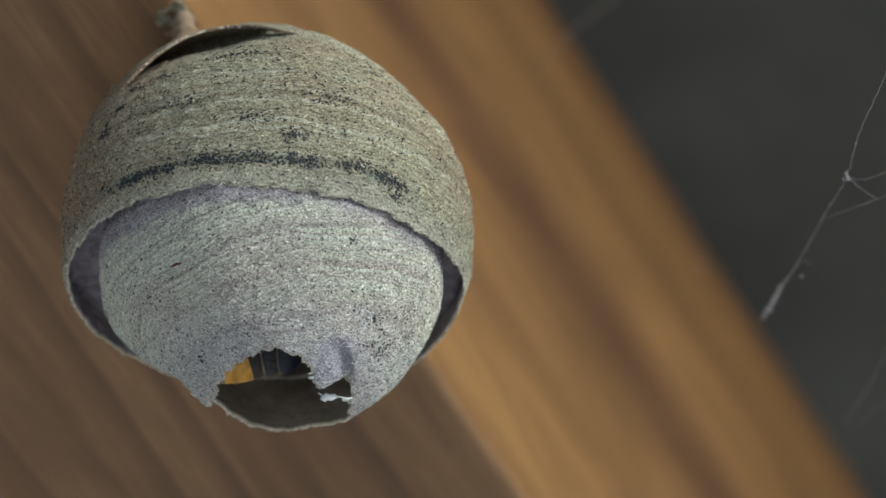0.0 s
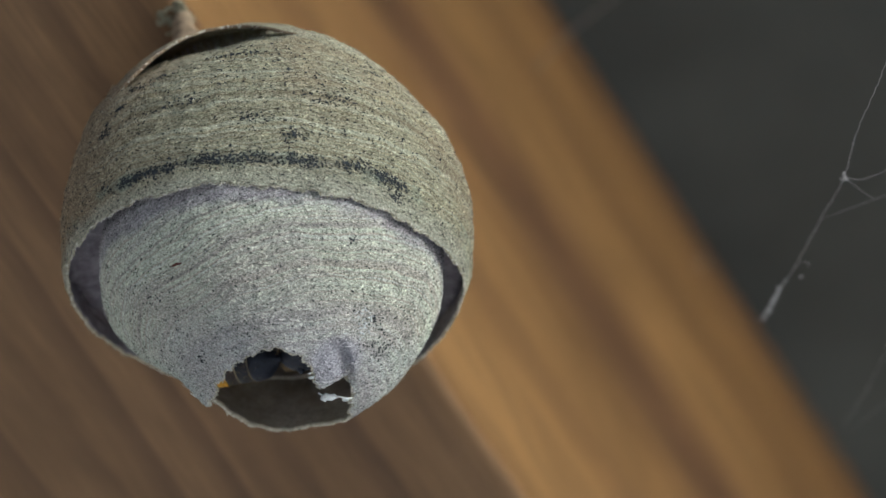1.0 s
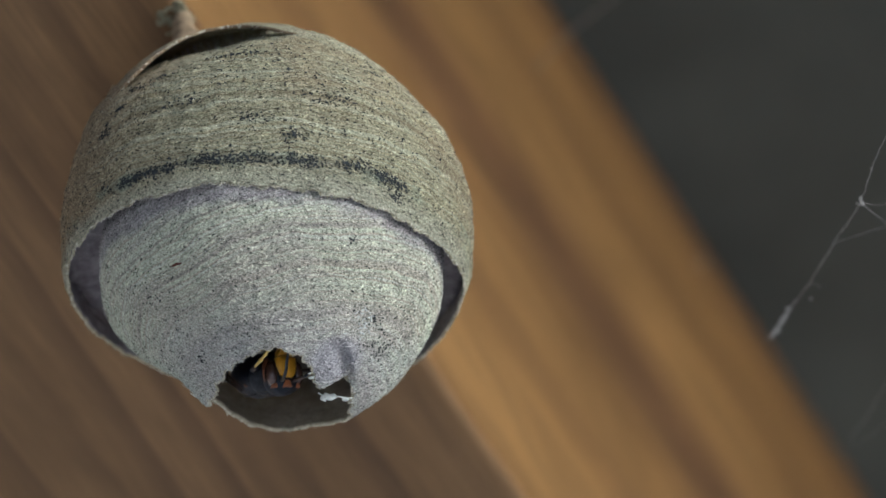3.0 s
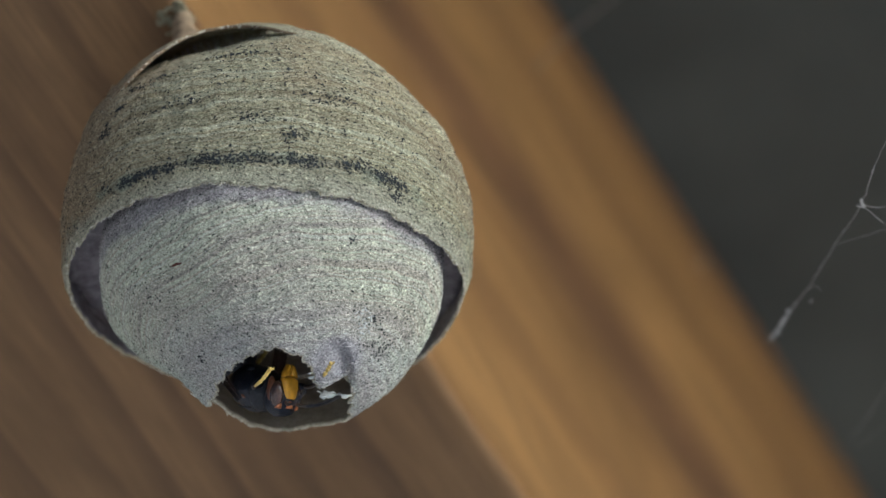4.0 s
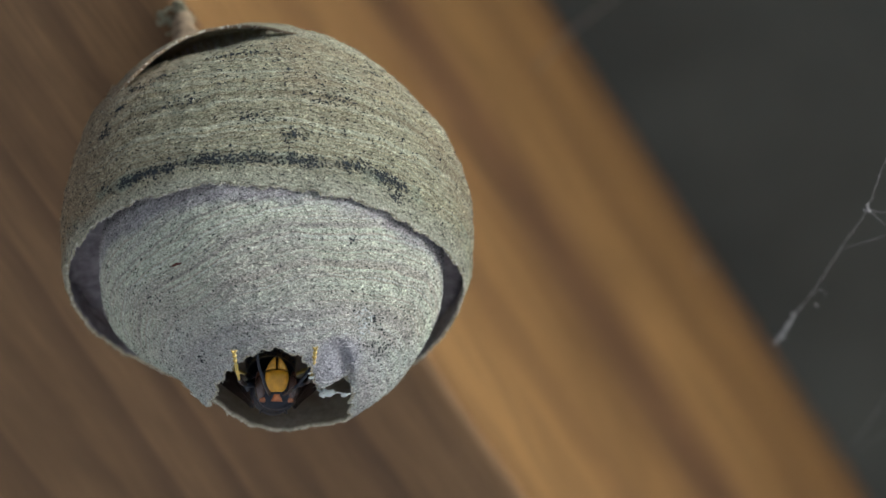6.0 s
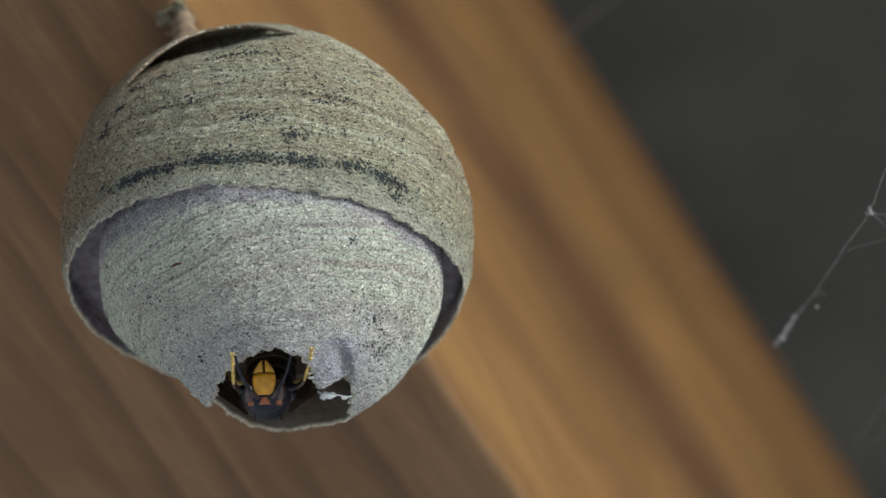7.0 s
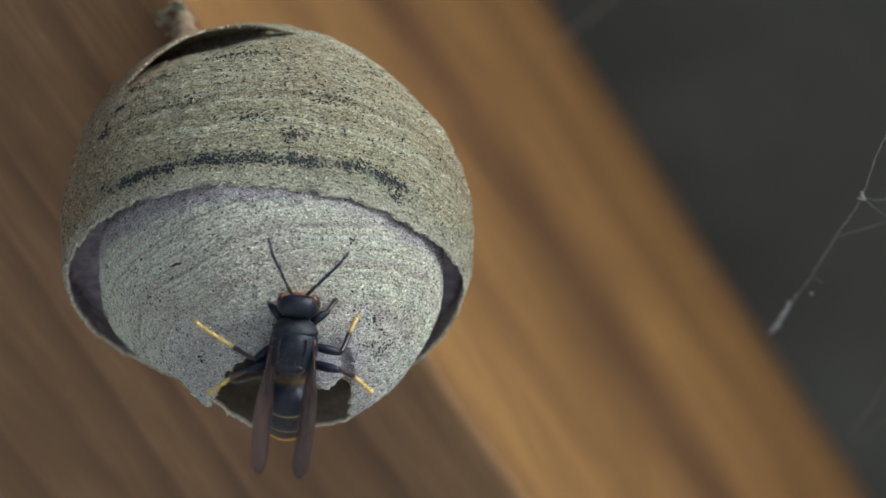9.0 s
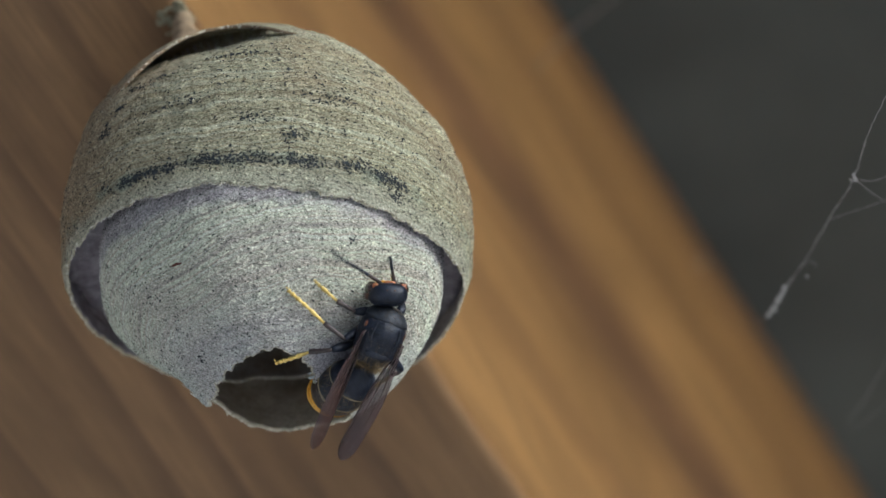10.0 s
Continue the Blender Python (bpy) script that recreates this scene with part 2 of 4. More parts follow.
M_WING = plain("hornet_wing", (0.062, 0.035, 0.028), 0.26, 0.5, 700, 0.00003, 0.4)
M_WING.node_tree.nodes["Principled BSDF"].inputs["Alpha"].default_value = 0.62
M_SILK = plain("spider_silk", (0.25, 0.24, 0.22), 0.6, 0.4, 3000, 0.00001, 0.3)


# ---- mesh helpers ----
def mesh_of(name, verts, faces, material, smooth=True):
    me = bpy.data.meshes.new(name)
    me.from_pydata([tuple(v) for v in verts], [], [tuple(f) for f in faces])
    me.materials.append(material)
    if smooth:
        me.shade_smooth()
    me.update()
    return me


def part(name, geo, material, parent, label="", smooth=True, at=None, skins=()):
    """One mesh, given in millimetres, under a thing or a part."""
    verts, faces = geo
    ob = new(name, mesh_of(name, np.asarray(verts, float) * MM, faces, material, smooth))
    for k, (m, first, last) in enumerate(skins):
        ob.data.materials.append(m)
        for q in ob.data.polygons[first:last]:
            q.material_index = k + 1
    if parent is not None:
        ob.parent = parent
    if at is not None:
        ob.matrix_basis = at
    if label:
        tagged(ob, label)
    return ob


def thing(name, label, category, m, kind="", group=""):
    ob = new(name)
    ob.empty_display_size = 0.01
    ob.matrix_basis = m
    return tagged(ob, label, category, group, kind)


def grid_faces(rows, cols, wrap=True):
    f = []
    for i in range(rows - 1):
        for j in range(cols if wrap else cols - 1):
            k = (j + 1) % cols
            f.append((i * cols + j, i * cols + k, (i + 1) * cols + k, (i + 1) * cols + j))
    return f


def join(*geos):
    verts, faces = [], []
    for v, f in geos:
        o = len(verts)
        verts.extend([tuple(p) for p in v])
        faces.extend([tuple(i + o for i in q) for q in f])
    return verts, faces


def tube(points, radii, n=8, squash=1.0):
    """A closed tube along points."""
    pts = [Vector(p) for p in points]
    if not hasattr(radii, "__len__"):
        radii = [radii] * len(pts)
    verts, side = [], None
    for i, p in enumerate(pts):
        t = (pts[min(i + 1, len(pts) - 1)] - pts[max(i - 1, 0)]).normalized()
        if side is None:
            side = t.orthogonal().normalized()
        side = (side - t * side.dot(t)).normalized()
        up = t.cross(side)
        for j in range(n):
            a = 2 * math.pi * j / n
            verts.append(p + (side * math.cos(a) + up * math.sin(a) * squash) * radii[i])
    faces = grid_faces(len(pts), n)
    faces += [tuple(reversed(range(n))), tuple(range((len(pts) - 1) * n, len(pts) * n))]
    return verts, faces


def bend(points, steps=6):
    """A smooth line through points."""
    p = [np.array(q, float) for q in points]
    p = [2 * p[0] - p[1], *p, 2 * p[-1] - p[-2]]
    out = []
    for i in range(1, len(p) - 2):
        for s in range(steps):
            t = s / steps
            a, b, c, d = p[i - 1:i + 3]
            out.append(0.5 * (2 * b + (c - a) * t + (2 * a - 5 * b + 4 * c - d) * t * t + (3 * b - a - 3 * c + d) * t ** 3))
    out.append(p[-2])
    return out


def loft(rings, n=24, power=2.0):
    """A body along y from rings (y, centre x, centre z, half width, half height)."""
    verts = []
    for y, cx, cz, rx, rz in rings:
        for j in range(n):
            a = 2 * math.pi * j / n
            c, s = math.cos(a), math.sin(a)
            e = 2.0 / power
            verts.append((cx + rx * math.copysign(abs(c) ** e, c), y, cz + rz * math.copysign(abs(s) ** e, s)))
    faces = grid_faces(len(rings), n)
    faces += [tuple(reversed(range(n))), tuple(range((len(rings) - 1) * n, len(rings) * n))]
    return verts, faces


def egg(cx, cy, cz, rx, ry, rz, n=20, m=12):
    """A rounded body."""
    verts, faces = [], []
    for i in range(1, m):
        a = math.pi * i / m
        for j in range(n):
            b = 2 * math.pi * j / n
            verts.append((cx + rx * math.sin(a) * math.cos(b), cy + ry * math.sin(a) * math.sin(b), cz + rz * math.cos(a)))
    faces = grid_faces(m - 1, n)
    top, low = len(verts), len(verts) + 1
    verts += [(cx, cy, cz + rz), (cx, cy, cz - rz)]
    for j in range(n):
        k = (j + 1) % n
        faces += [(top, k, j), (low, (m - 2) * n + j, (m - 2) * n + k)]
    return verts, [tuple(reversed(q)) for q in faces]


def box(x0, x1, y0, y1, z0, z1):
    v = [(x, y, z) for z in (z0, z1) for y in (y0, y1) for x in (x0, x1)]
    return v, [(0, 2, 3, 1), (4, 5, 7, 6), (0, 1, 5, 4), (2, 6, 7, 3), (0, 4, 6, 2), (1, 3, 7, 5)]


def wave(x, y, z, size):
    return noise.noise((x / size, y / size, z / size))


# ---- the large structure: roof, the timber under it, unseen ground and light-shaping walls ----
def structure():
    g = part("ground", ([(-600e3, -600e3, 0), (600e3, -600e3, 0), (600e3, 600e3, 0), (-600e3, 600e3, 0)], [(0, 1, 2, 3)]), M_GRASS, None)
    tagged(g, "dark green grass reaching the horizon", "ground", kind="structure")
    # unseen pale terrace, added to throw light up under the roof
    g = part("pavement", box(-9000, 9000, -9000, 1900, 0, 40), M_GROUND, None, smooth=False)
    tagged(g, "pale concrete terrace added out of view to bounce light up", "pavement", kind="structure")
    # unseen walls: pale ones added to bounce light, the dark one to cut it
    w = part("unseen_wall_north", box(-3000, 3000, 1400, 1600, 0, 1700), M_RENDER, None, smooth=False)
    tagged(w, "pale rendered wall added out of view to bounce light", "wall", kind="structure")
    w = part("unseen_wall_west", box(-1100, -900, -300, 1400, 0, 1950), M_GREY, None, smooth=False)
    tagged(w, "grey rendered side wall added out of view to bounce light", "wall", kind="structure")
    w = part("unseen_wall_east", box(1300, 1500, 500, 1400, 0, 2300), M_WALL, None, smooth=False)
    tagged(w, "dark timber side wall added out of view to block light", "wall", kind="structure")


def rafter_frame():
    """The rafter's lower right arris: y along it, x across its underside, z up its side."""
    tilt, phi = radians(24.0), radians(73.5)
    run = Vector((0.68, 0, -1)).normalized()
    along = Vector((run.x * math.cos(tilt), math.sin(tilt), run.z * math.cos(tilt)))
    e = Vector((-run.z, 0, run.x))
    v = along.cross(e)
    v = v if v.y > 0 else -v
    up = e * math.cos(phi) + v * math.sin(phi)
    right = e * math.sin(phi) - v * math.cos(phi)
    m = Matrix((right, along, up)).transposed().to_4x4()
    return SLANT @ Matrix.Translation(Vector((-10.4, 16.0, 27.1)) * MM) @ m


BEAM = rafter_frame()
IN_NEST = Matrix.Translation(-NEST) @ BEAM


def on_rafter(x, y, z):
    """A point of the rafter in the nest's own space, in millimetres."""
    return (IN_NEST @ Vector((x * MM, y * MM, z * MM))) / MM


def timber():
    t = thing("timber_rafter", "sawn pine rafter with an orange side and a browner underside", "rafter", BEAM, "structure")
    wide, high, y0, y1, steps = 150.0, 170.0, -400.0, 420.0, 240
    prof = [(-wide, high)] + [(-wide, 0.0)] + [(-wide + wide * 0.996 * i / 40, 0.0) for i in range(1, 40)]
    prof += [(-1.8 + 1.8 * math.sin(a), 1.8 - 1.8 * math.cos(a)) for a in [math.pi / 2 * i / 6 for i in range(7)]]
    prof += [(0.0, 0.5 + (high - 1.5) * i / 40) for i in range(1, 40)] + [(-0.4, high)]
    n = len(prof)
    verts, faces, side = [], [], []
    for q in range(steps + 1):
        y = y0 + (y1 - y0) * q / steps
        for x, z in prof:
            wob = 0.2 * wave(x * 0.25, y, z * 0.25, 30.0) + 0.1 * wave(x, y, z, 6.0)
            verts.append((x + wob * (x > -1), y, z + wob * (z < 1)))
    under = range(1, 44)
    for group in (under, [k for k in range(n) if k not in under]):
        for q in range(steps):
            for k in group:
                m = (k + 1) % n
                faces.append((q * n + k, q * n + m, (q + 1) * n + m, (q + 1) * n + k))
    first = steps * len(under)
    faces += [tuple(reversed(range(n))), tuple(range(steps * n, steps * n + n))]
    part("rafter_timber", (verts, faces), M_WOOD_L, t, "sawn pine timber, brown below and orange on its side", skins=[(M_WOOD_R, first, len(faces))])
    # the roof deck lies on the rafter; its unseen near part blocks overhead sky
    deck = [box(-560 + i * 120, -560 + i * 120 + 119.9, -430, 1500, high + 0.3, high + 22) for i in range(13)] + [box(-560, 996, -430, 1500, high + 22.3, high + 50)]
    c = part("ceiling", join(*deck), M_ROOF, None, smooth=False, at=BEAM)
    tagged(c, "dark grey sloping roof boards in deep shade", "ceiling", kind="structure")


structure()
timber()


# ---- the nest ----
IN_C, IN_R = Vector((0.67, -2.6, -6.15)), 20.0
OUT_R = 24.2
HOLE = Vector((0.0, 0.0872, -0.9962))


def sheet(rows, cols, at, thick):
    """A closed paper sheet of rows x cols points round an opening: outer and inner skin and both edges."""
    outer = [at(i, j, 0.0) for i in range(rows) for j in range(cols)]
    inner = [at(i, j, thick) for i in range(rows) for j in range(cols)]
    f = grid_faces(rows, cols)
    n = rows * cols
    g = [tuple(reversed([k + n for k in q])) for q in f]
    edge = []
    for base, flip in ((0, True), ((rows - 1) * cols, False)):
        for j in range(cols):
            k = (j + 1) % cols
            q = (base + j, base + k, base + k + n, base + j + n)
            edge.append(tuple(reversed(q)) if flip else q)
    return outer + inner, f + g + edge


SHOULDER = Vector((-0.78, -0.31, 0.54)).normalized()
FLAT = Vector((0.68, -0.36, 0.62)).normalized()


def torn_step(d):
    """How far a way from the centre lies past the torn upper edge of the front sheet, in millimetres, and its place across."""
    x, y, z = d.x * 24.2, (d.y * 0.866 + d.z * 0.5) * 24.2, (d.z * 0.866 - d.y * 0.5) * 24.2
    if y > 3 or x > 4 or x < -19:
        return -9.0, x
    return (z - (22.1 + 0.145 * x - 0.0201 * x * x)) * 0.85 + 0.35 * wave(x, 0, 3, 2.5) + 0.2 * wave(x, 4, 3, 0.7), x


def outer_point(az, th, inset=0.0):
    """A point of the outer envelope from azimuth (0 to the viewer, to the right) and angle from the top."""
    d = Vector((math.sin(th) * math.sin(az), -math.sin(th) * math.cos(az), math.cos(th)))
    r = OUT_R + 0.35 * wave(*(d * 24), 9.0) + 0.16 * wave(*(d * 24), 2.2) + 0.14 * wave(*(d * 24), 1.0) + 0.09 * wave(*(d * 24), 0.45)
    r += 0.04 * math.sin(math.degrees(th) * 1.5 + 3.0 * wave(*(d * 24), 8.0)) + 0.08 * math.sin(math.degrees(th) * 0.7 + 2.0 * wave(*(d * 24), 5.0))
    past, x = torn_step(d)
    if past > -0.3:
        k = min(1.0, (past + 0.3) / 0.6)
        r -= (0.6 + 1.5 * math.exp(-((x + 6.5) / 6.0) ** 2)) * k * k * (3 - 2 * k) * max(0.0, 1 - max(0.0, x - 1.0) / 3) * max(0.0, min(1.0, (x + 17.5) / 4))
    r += 0.6 * math.exp(-(math.degrees(d.angle(SHOULDER)) / 13.0) ** 2)
    r -= 0.9 * math.exp(-(math.degrees(d.angle(FLAT)) / 24.0) ** 2)
    r += 0.12 * max(0.0, (math.degrees(th) - 98) / 8)
    return d * (r - inset)


def rim_angle(az):
    a = (math.degrees(az) + 180) % 360 - 180
    lower = 2.4 * math.exp(-((a - 122) / 34) ** 2) + 0.9 * math.exp(-((a - 48) / 26) ** 2)
    ragged = 1.0 * wave(math.sin(az) * 24, math.cos(az) * 24, 0, 3.2) + 0.8 * wave(math.sin(az) * 24, math.cos(az) * 24, 5, 0.9) + 0.5 * wave(math.sin(az) * 24, math.cos(az) * 24, 9, 0.35)
    return radians(107.3 + 0.8 * math.sin(az) + 5.4 * max(0.0, -math.cos(az)) + 0.7 * math.sin(3 * az) + lower + ragged)


def outer_envelope(nest):
    rows, cols = 130, 560

    def at(i, j, thick):
        az = 2 * math.pi * j / cols
        th = radians(3) + (rim_angle(az) - radians(3)) * (i / (rows - 1)) ** 0.9
        return outer_point(az, th, thick)

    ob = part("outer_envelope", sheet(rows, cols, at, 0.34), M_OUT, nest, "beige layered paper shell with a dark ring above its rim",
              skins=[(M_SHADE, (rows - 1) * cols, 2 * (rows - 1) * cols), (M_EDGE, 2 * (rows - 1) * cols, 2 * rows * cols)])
    return ob


HOLE_SHAPE = [(-180, 21), (-150, 29), (-125, 36), (-105, 39), (-90, 39.5), (-60, 39), (-35, 34), (-12, 29.5), (5, 28.6), (20, 32), (30, 33), (36, 31), (41, 25.6), (52, 27.7), (61, 32.3),
              (72, 36.2), (80, 38.6), (90, 37.2), (99, 34.8), (116, 29.8), (130, 25.4), (151, 21.2), (180, 21)]


def hole_angle(al):
    """Angle of the entrance's ragged edge from its axis; al: 0 to the right, 90 to the viewer."""
    a = math.degrees(al)
    a = (a + 180) % 360 - 180
    for (a0, r0), (a1, r1) in zip(HOLE_SHAPE, HOLE_SHAPE[1:]):
        if a0 <= a <= a1:
            s = (a - a0) / (a1 - a0)
            r = r0 + (r1 - r0) * (0.5 * s + 0.5 * s * s * (3 - 2 * s))
            break
    c, s = math.cos(al) * 8, math.sin(al) * 8
    return radians(r + 1.2 * wave(c, s, 2, 1.1) + 1.3 * wave(c, s, 7, 0.45) + 0.8 * wave(c, s, 4, 0.2))


H1 = Vector((1, 0, 0))
H2 = HOLE.cross(H1)


def inner_point(al, ph, inset=0.0):
    """A point of the inner envelope from the turn round the entrance's axis and the angle from it."""
    d = HOLE * math.cos(ph) + (H1 * math.cos(al) + H2 * math.sin(al)) * math.sin(ph)
    a, p = math.degrees(al), math.degrees(ph)
    r = IN_R + 0.45 * wave(*(d * 20), 8.0) + 0.15 * wave(*(d * 20), 2.2) + 0.10 * wave(*(d * 20), 1.0) + 0.06 * wave(*(d * 20), 0.45)
    r += 0.02 * math.sin(p * 1.3 - 8 * d.x + 4.0 * wave(*(d * 20), 5.0))
    if 90 < a % 360 < 270:
        c = min(1.0, -math.cos(al) / 0.85)
        r -= 3.0 * math.exp(-((p - 44) / 20) ** 2) * c * c * (3 - 2 * c)
    turn = (a + 180) % 360
    turn = min(turn, 360 - turn)
    side = 1.0 if (a % 360) > 180 else 0.4
    r -= 1.1 * side * math.exp(-((turn - 28) / 30) ** 2) * math.exp(-((p - 30) / 13) ** 2)
    # the tongue beside the entrance, torn off along its far side and bent inwards
    b = ((a + 180) % 360 - 180) - 20 - (p - 31) * 2.3
    if -6 < b < 60 and p < 50:
        fade = 1 - max(0.0, min(1.0, (p - 38) / 9))
        r -= 1.2 * fade * fade * (3 - 2 * fade) * math.exp(-max(b, 0) / 15) / (1 + math.exp(-b * 2.2))
    return IN_C + d * (r - inset)


def inner_envelope(nest):
    rows, cols = 130, 520

    def at(i, j, thick):
        al = 2 * math.pi * j / cols
        lo = hole_angle(al)
        return inner_point(al, lo + (radians(150) - lo) * (i / (rows - 1)) ** 1.25, thick)

    v, f = sheet(rows, cols, at, 0.42)
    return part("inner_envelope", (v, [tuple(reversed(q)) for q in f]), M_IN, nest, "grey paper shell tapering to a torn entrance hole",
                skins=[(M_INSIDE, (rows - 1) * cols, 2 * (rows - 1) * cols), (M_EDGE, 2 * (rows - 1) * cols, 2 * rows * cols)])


def fibres(name, count, seed, place, material, parent, size=(0.4, 1.35), width=0.045):
    """Fine wood fibres lying in the pulp."""
    rnd = random.Random(seed)
    verts, faces = [], []
    while count > 0:
        got = place(rnd)
        if got is None:
            continue
        count -= 1
        p, n, along = got
        t = (along - n * along.dot(n)).normalized()
        turn = rnd.gauss(0, 0.62)
        s = n.cross(t)
        t = (t * math.cos(turn) + s * math.sin(turn)).normalized()
        s = n.cross(t)
        ln = rnd.uniform(*size) * 0.5 * rnd.choice((0.6, 1.0, 1.0, 1.3))
        w = width * rnd.uniform(0.5, 1.4)
        lift = rnd.uniform(0.0, 0.08)
        tip = lift + (rnd.random() ** 3) * 0.16
        curl = rnd.gauss(0, 0.16) * ln
        a, b = p - t * ln * 0.35 + s * curl + n * lift, p + t * ln * 0.35 + s * curl + n * lift
        o = len(verts)
        sw, up = s * w, n * (w * 0.9)
        verts += [p - t * ln - s * curl + n * (lift - 0.04), a - sw, a + up, a + sw, b - sw, b + up, b + sw, p + t * ln - s * curl + n * tip]
        faces += [(o, o + 1, o + 2), (o, o + 2, o + 3), (o + 1, o + 4, o + 5, o + 2), (o + 2, o + 5, o + 6, o + 3), (o + 4, o + 7, o + 5), (o + 5, o + 7, o + 6)]
    ob = part(name, (verts, faces), material, parent, "fine pale wood fibres in the paper", smooth=False)
    return tagged(ob, kind="stuff")


def place_outer(rnd):
    az, c = rnd.uniform(-1.9, 1.9), rnd.uniform(-0.30, 0.99)
    th = math.acos(c)
    if th > rim_angle(az) - 0.005:
        return None
    p = outer_point(az, th)
    if torn_step(p.normalized())[0] > 0.25 and rnd.random() < 0.85:
        return None
    return p, p.normalized(), Vector((math.cos(az), math.sin(az), 0))


def place_inner(rnd):
    al, ph = rnd.uniform(-0.5, math.pi + 0.5), math.acos(rnd.uniform(-0.35, 0.95))
    if ph < hole_angle(al) + 0.006:
        return None
    p = inner_point(al, ph)
    if (p / 1000 - Vector(TONGUE)).length < 0.0029 and rnd.random() < 0.8:
        return None
    n = (p - IN_C).normalized()
    return p, n, n.cross(HOLE) + Vector((0.3, 0, 0.3))


def rim_place(edge, out):
    """Places on a torn edge: edge(turn) gives the point, out(turn) the way past it."""
    def place(rnd):
        a = rnd.uniform(0, 2 * math.pi)
        p, n = edge(a), out(a)
        return p + n * rnd.gauss(0, 0.06), (n + Vector((rnd.gauss(0, 0.5), rnd.gauss(0, 0.5), rnd.gauss(0, 0.5)))).normalized(), edge(a + 0.02) - p
    return place


def lining_point(az, s, thick):
    th = radians(8) + radians(112 + 4 * math.sin(2 * az + 0.6) + 3 * wave(math.sin(az) * 6, math.cos(az) * 6, 1, 1.3) - 7 * math.exp(-((abs(az % 6.2832 - math.pi)) / 0.4) ** 2)) * s
    d = Vector((math.sin(th) * math.sin(az), -math.sin(th) * math.cos(az), math.cos(th)))
    return Vector((0.3, 0.5, -6.0)) + d * (14.5 + 0.4 * wave(*(d * 14), 4.0) - thick)


def torn_edges(outer, inner, lining):
    down = lambda a: (outer_point(a, rim_angle(a) + 0.02) - outer_point(a, rim_angle(a))).normalized()
    fibres("edge_fibre", 1900, 21, rim_place(lambda a: outer_point(a, rim_angle(a), 0.12), down), M_FIB_EDGE, outer, (0.25, 0.8), 0.07)
    past = lambda a: (inner_point(a, hole_angle(a) - 0.02) - inner_point(a, hole_angle(a))).normalized()
    fibres("edge_fibre", 2600, 22, rim_place(lambda a: inner_point(a, hole_angle(a), 0.12), past), M_FIB_EDGE, inner, (0.2, 0.6), 0.08)
    fibres("edge_fibre", 500, 23, rim_place(lambda a: lining_point(a, 1.0, 0.15), lambda a: Vector((0, 0, -1))), M_FIB_EDGE, lining, (0.3, 0.8), 0.07)


def inside_layers(nest):
    """The third envelope and the small comb inside."""
    rows, cols = 40, 160

    def at(i, j, thick):
        return lining_point(2 * math.pi * j / cols, i / (rows - 1), thick)

    lining = part("inner_lining", sheet(rows, cols, at, 0.3), M_INSIDE, nest, "dim inner paper cup with a pale torn rim", skins=[(M_EDGE, 2 * (rows - 1) * cols, 2 * rows * cols)])
    cells = []
    for q in range(-2, 3):
        for s in range(-2, 3):
            if abs(q + s) > 2:
                continue
            cx, cy = 4.6 * (q + s / 2), 4.6 * s * 0.866
            z1 = -9.0 + 0.06 * (cx * cx + cy * cy)
            ring = [(cx + 2.55 * math.cos(a), cy + 2.55 * math.sin(a)) for a in [math.pi / 6 + math.pi / 3 * k for k in range(6)]]
            inn = [(cx + 2.2 * math.cos(a), cy + 2.2 * math.sin(a)) for a in [math.pi / 6 + math.pi / 3 * k for k in range(6)]]
            v = [(x, y, z1) for x, y in ring] + [(x, y, z1) for x, y in inn] + [(x, y, z1 + 7) for x, y in inn] + [(x, y, z1 + 7.4) for x, y in ring]
            f = []
            for k in range(6):
                m = (k + 1) % 6
                f += [(k, m, m + 6, k + 6), (k + 6, m + 6, m + 12, k + 12), (k + 18, m + 18, m, k)]
            f += [tuple(range(12, 18)), tuple(reversed(range(18, 24)))]
            cells.append((v, f))
    for c in cells:
        part("cell", c, M_INSIDE, nest, smooth=False)
    return lining


def crumb(x, y, z, a, b, c, seed):
    """A rough flake of dried pulp."""
    v, f = egg(0, 0, 0, a, b, c, 12, 8)
    v = [Vector(p) * (1 + 0.55 * wave(p[0] / a + seed * 7, p[1] / b, p[2] / c, 0.7) + 0.35 * wave(p[0] / a, p[1] / b + seed * 5, p[2] / c, 0.33)) + Vector((x, y, z)) for p in v]
    return v, f


def web(nest):
    """An added paper bridge that closes and brightens the shells' gap, a little above the rim."""
    rows, cols = 8, 260

    def at(i, j, thick):
        az = 2 * math.pi * j / cols
        p = outer_point(az, rim_angle(az) - radians(8.5 + 1.5 * wave(math.sin(az) * 9, math.cos(az) * 9, 4, 3.0)), 0.2)
        q = IN_C + Vector((math.sin(az), -math.cos(az), 0.08)) * 16.5
        s = i / (rows - 1)
        m = p.lerp(q, s)
        return m + Vector((0, 0, 0.9 * math.sin(math.pi * s) + 0.35 * wave(*m, 2.0) + 0.15 * wave(*m, 0.7) + thick))

    part("filler_web", sheet(rows, cols, at, 0.3), M_SHADE, nest, "lavender paper added to brighten the gap between the shells")


CAP_D = Vector((-0.40, -0.10, 0.91)).normalized()


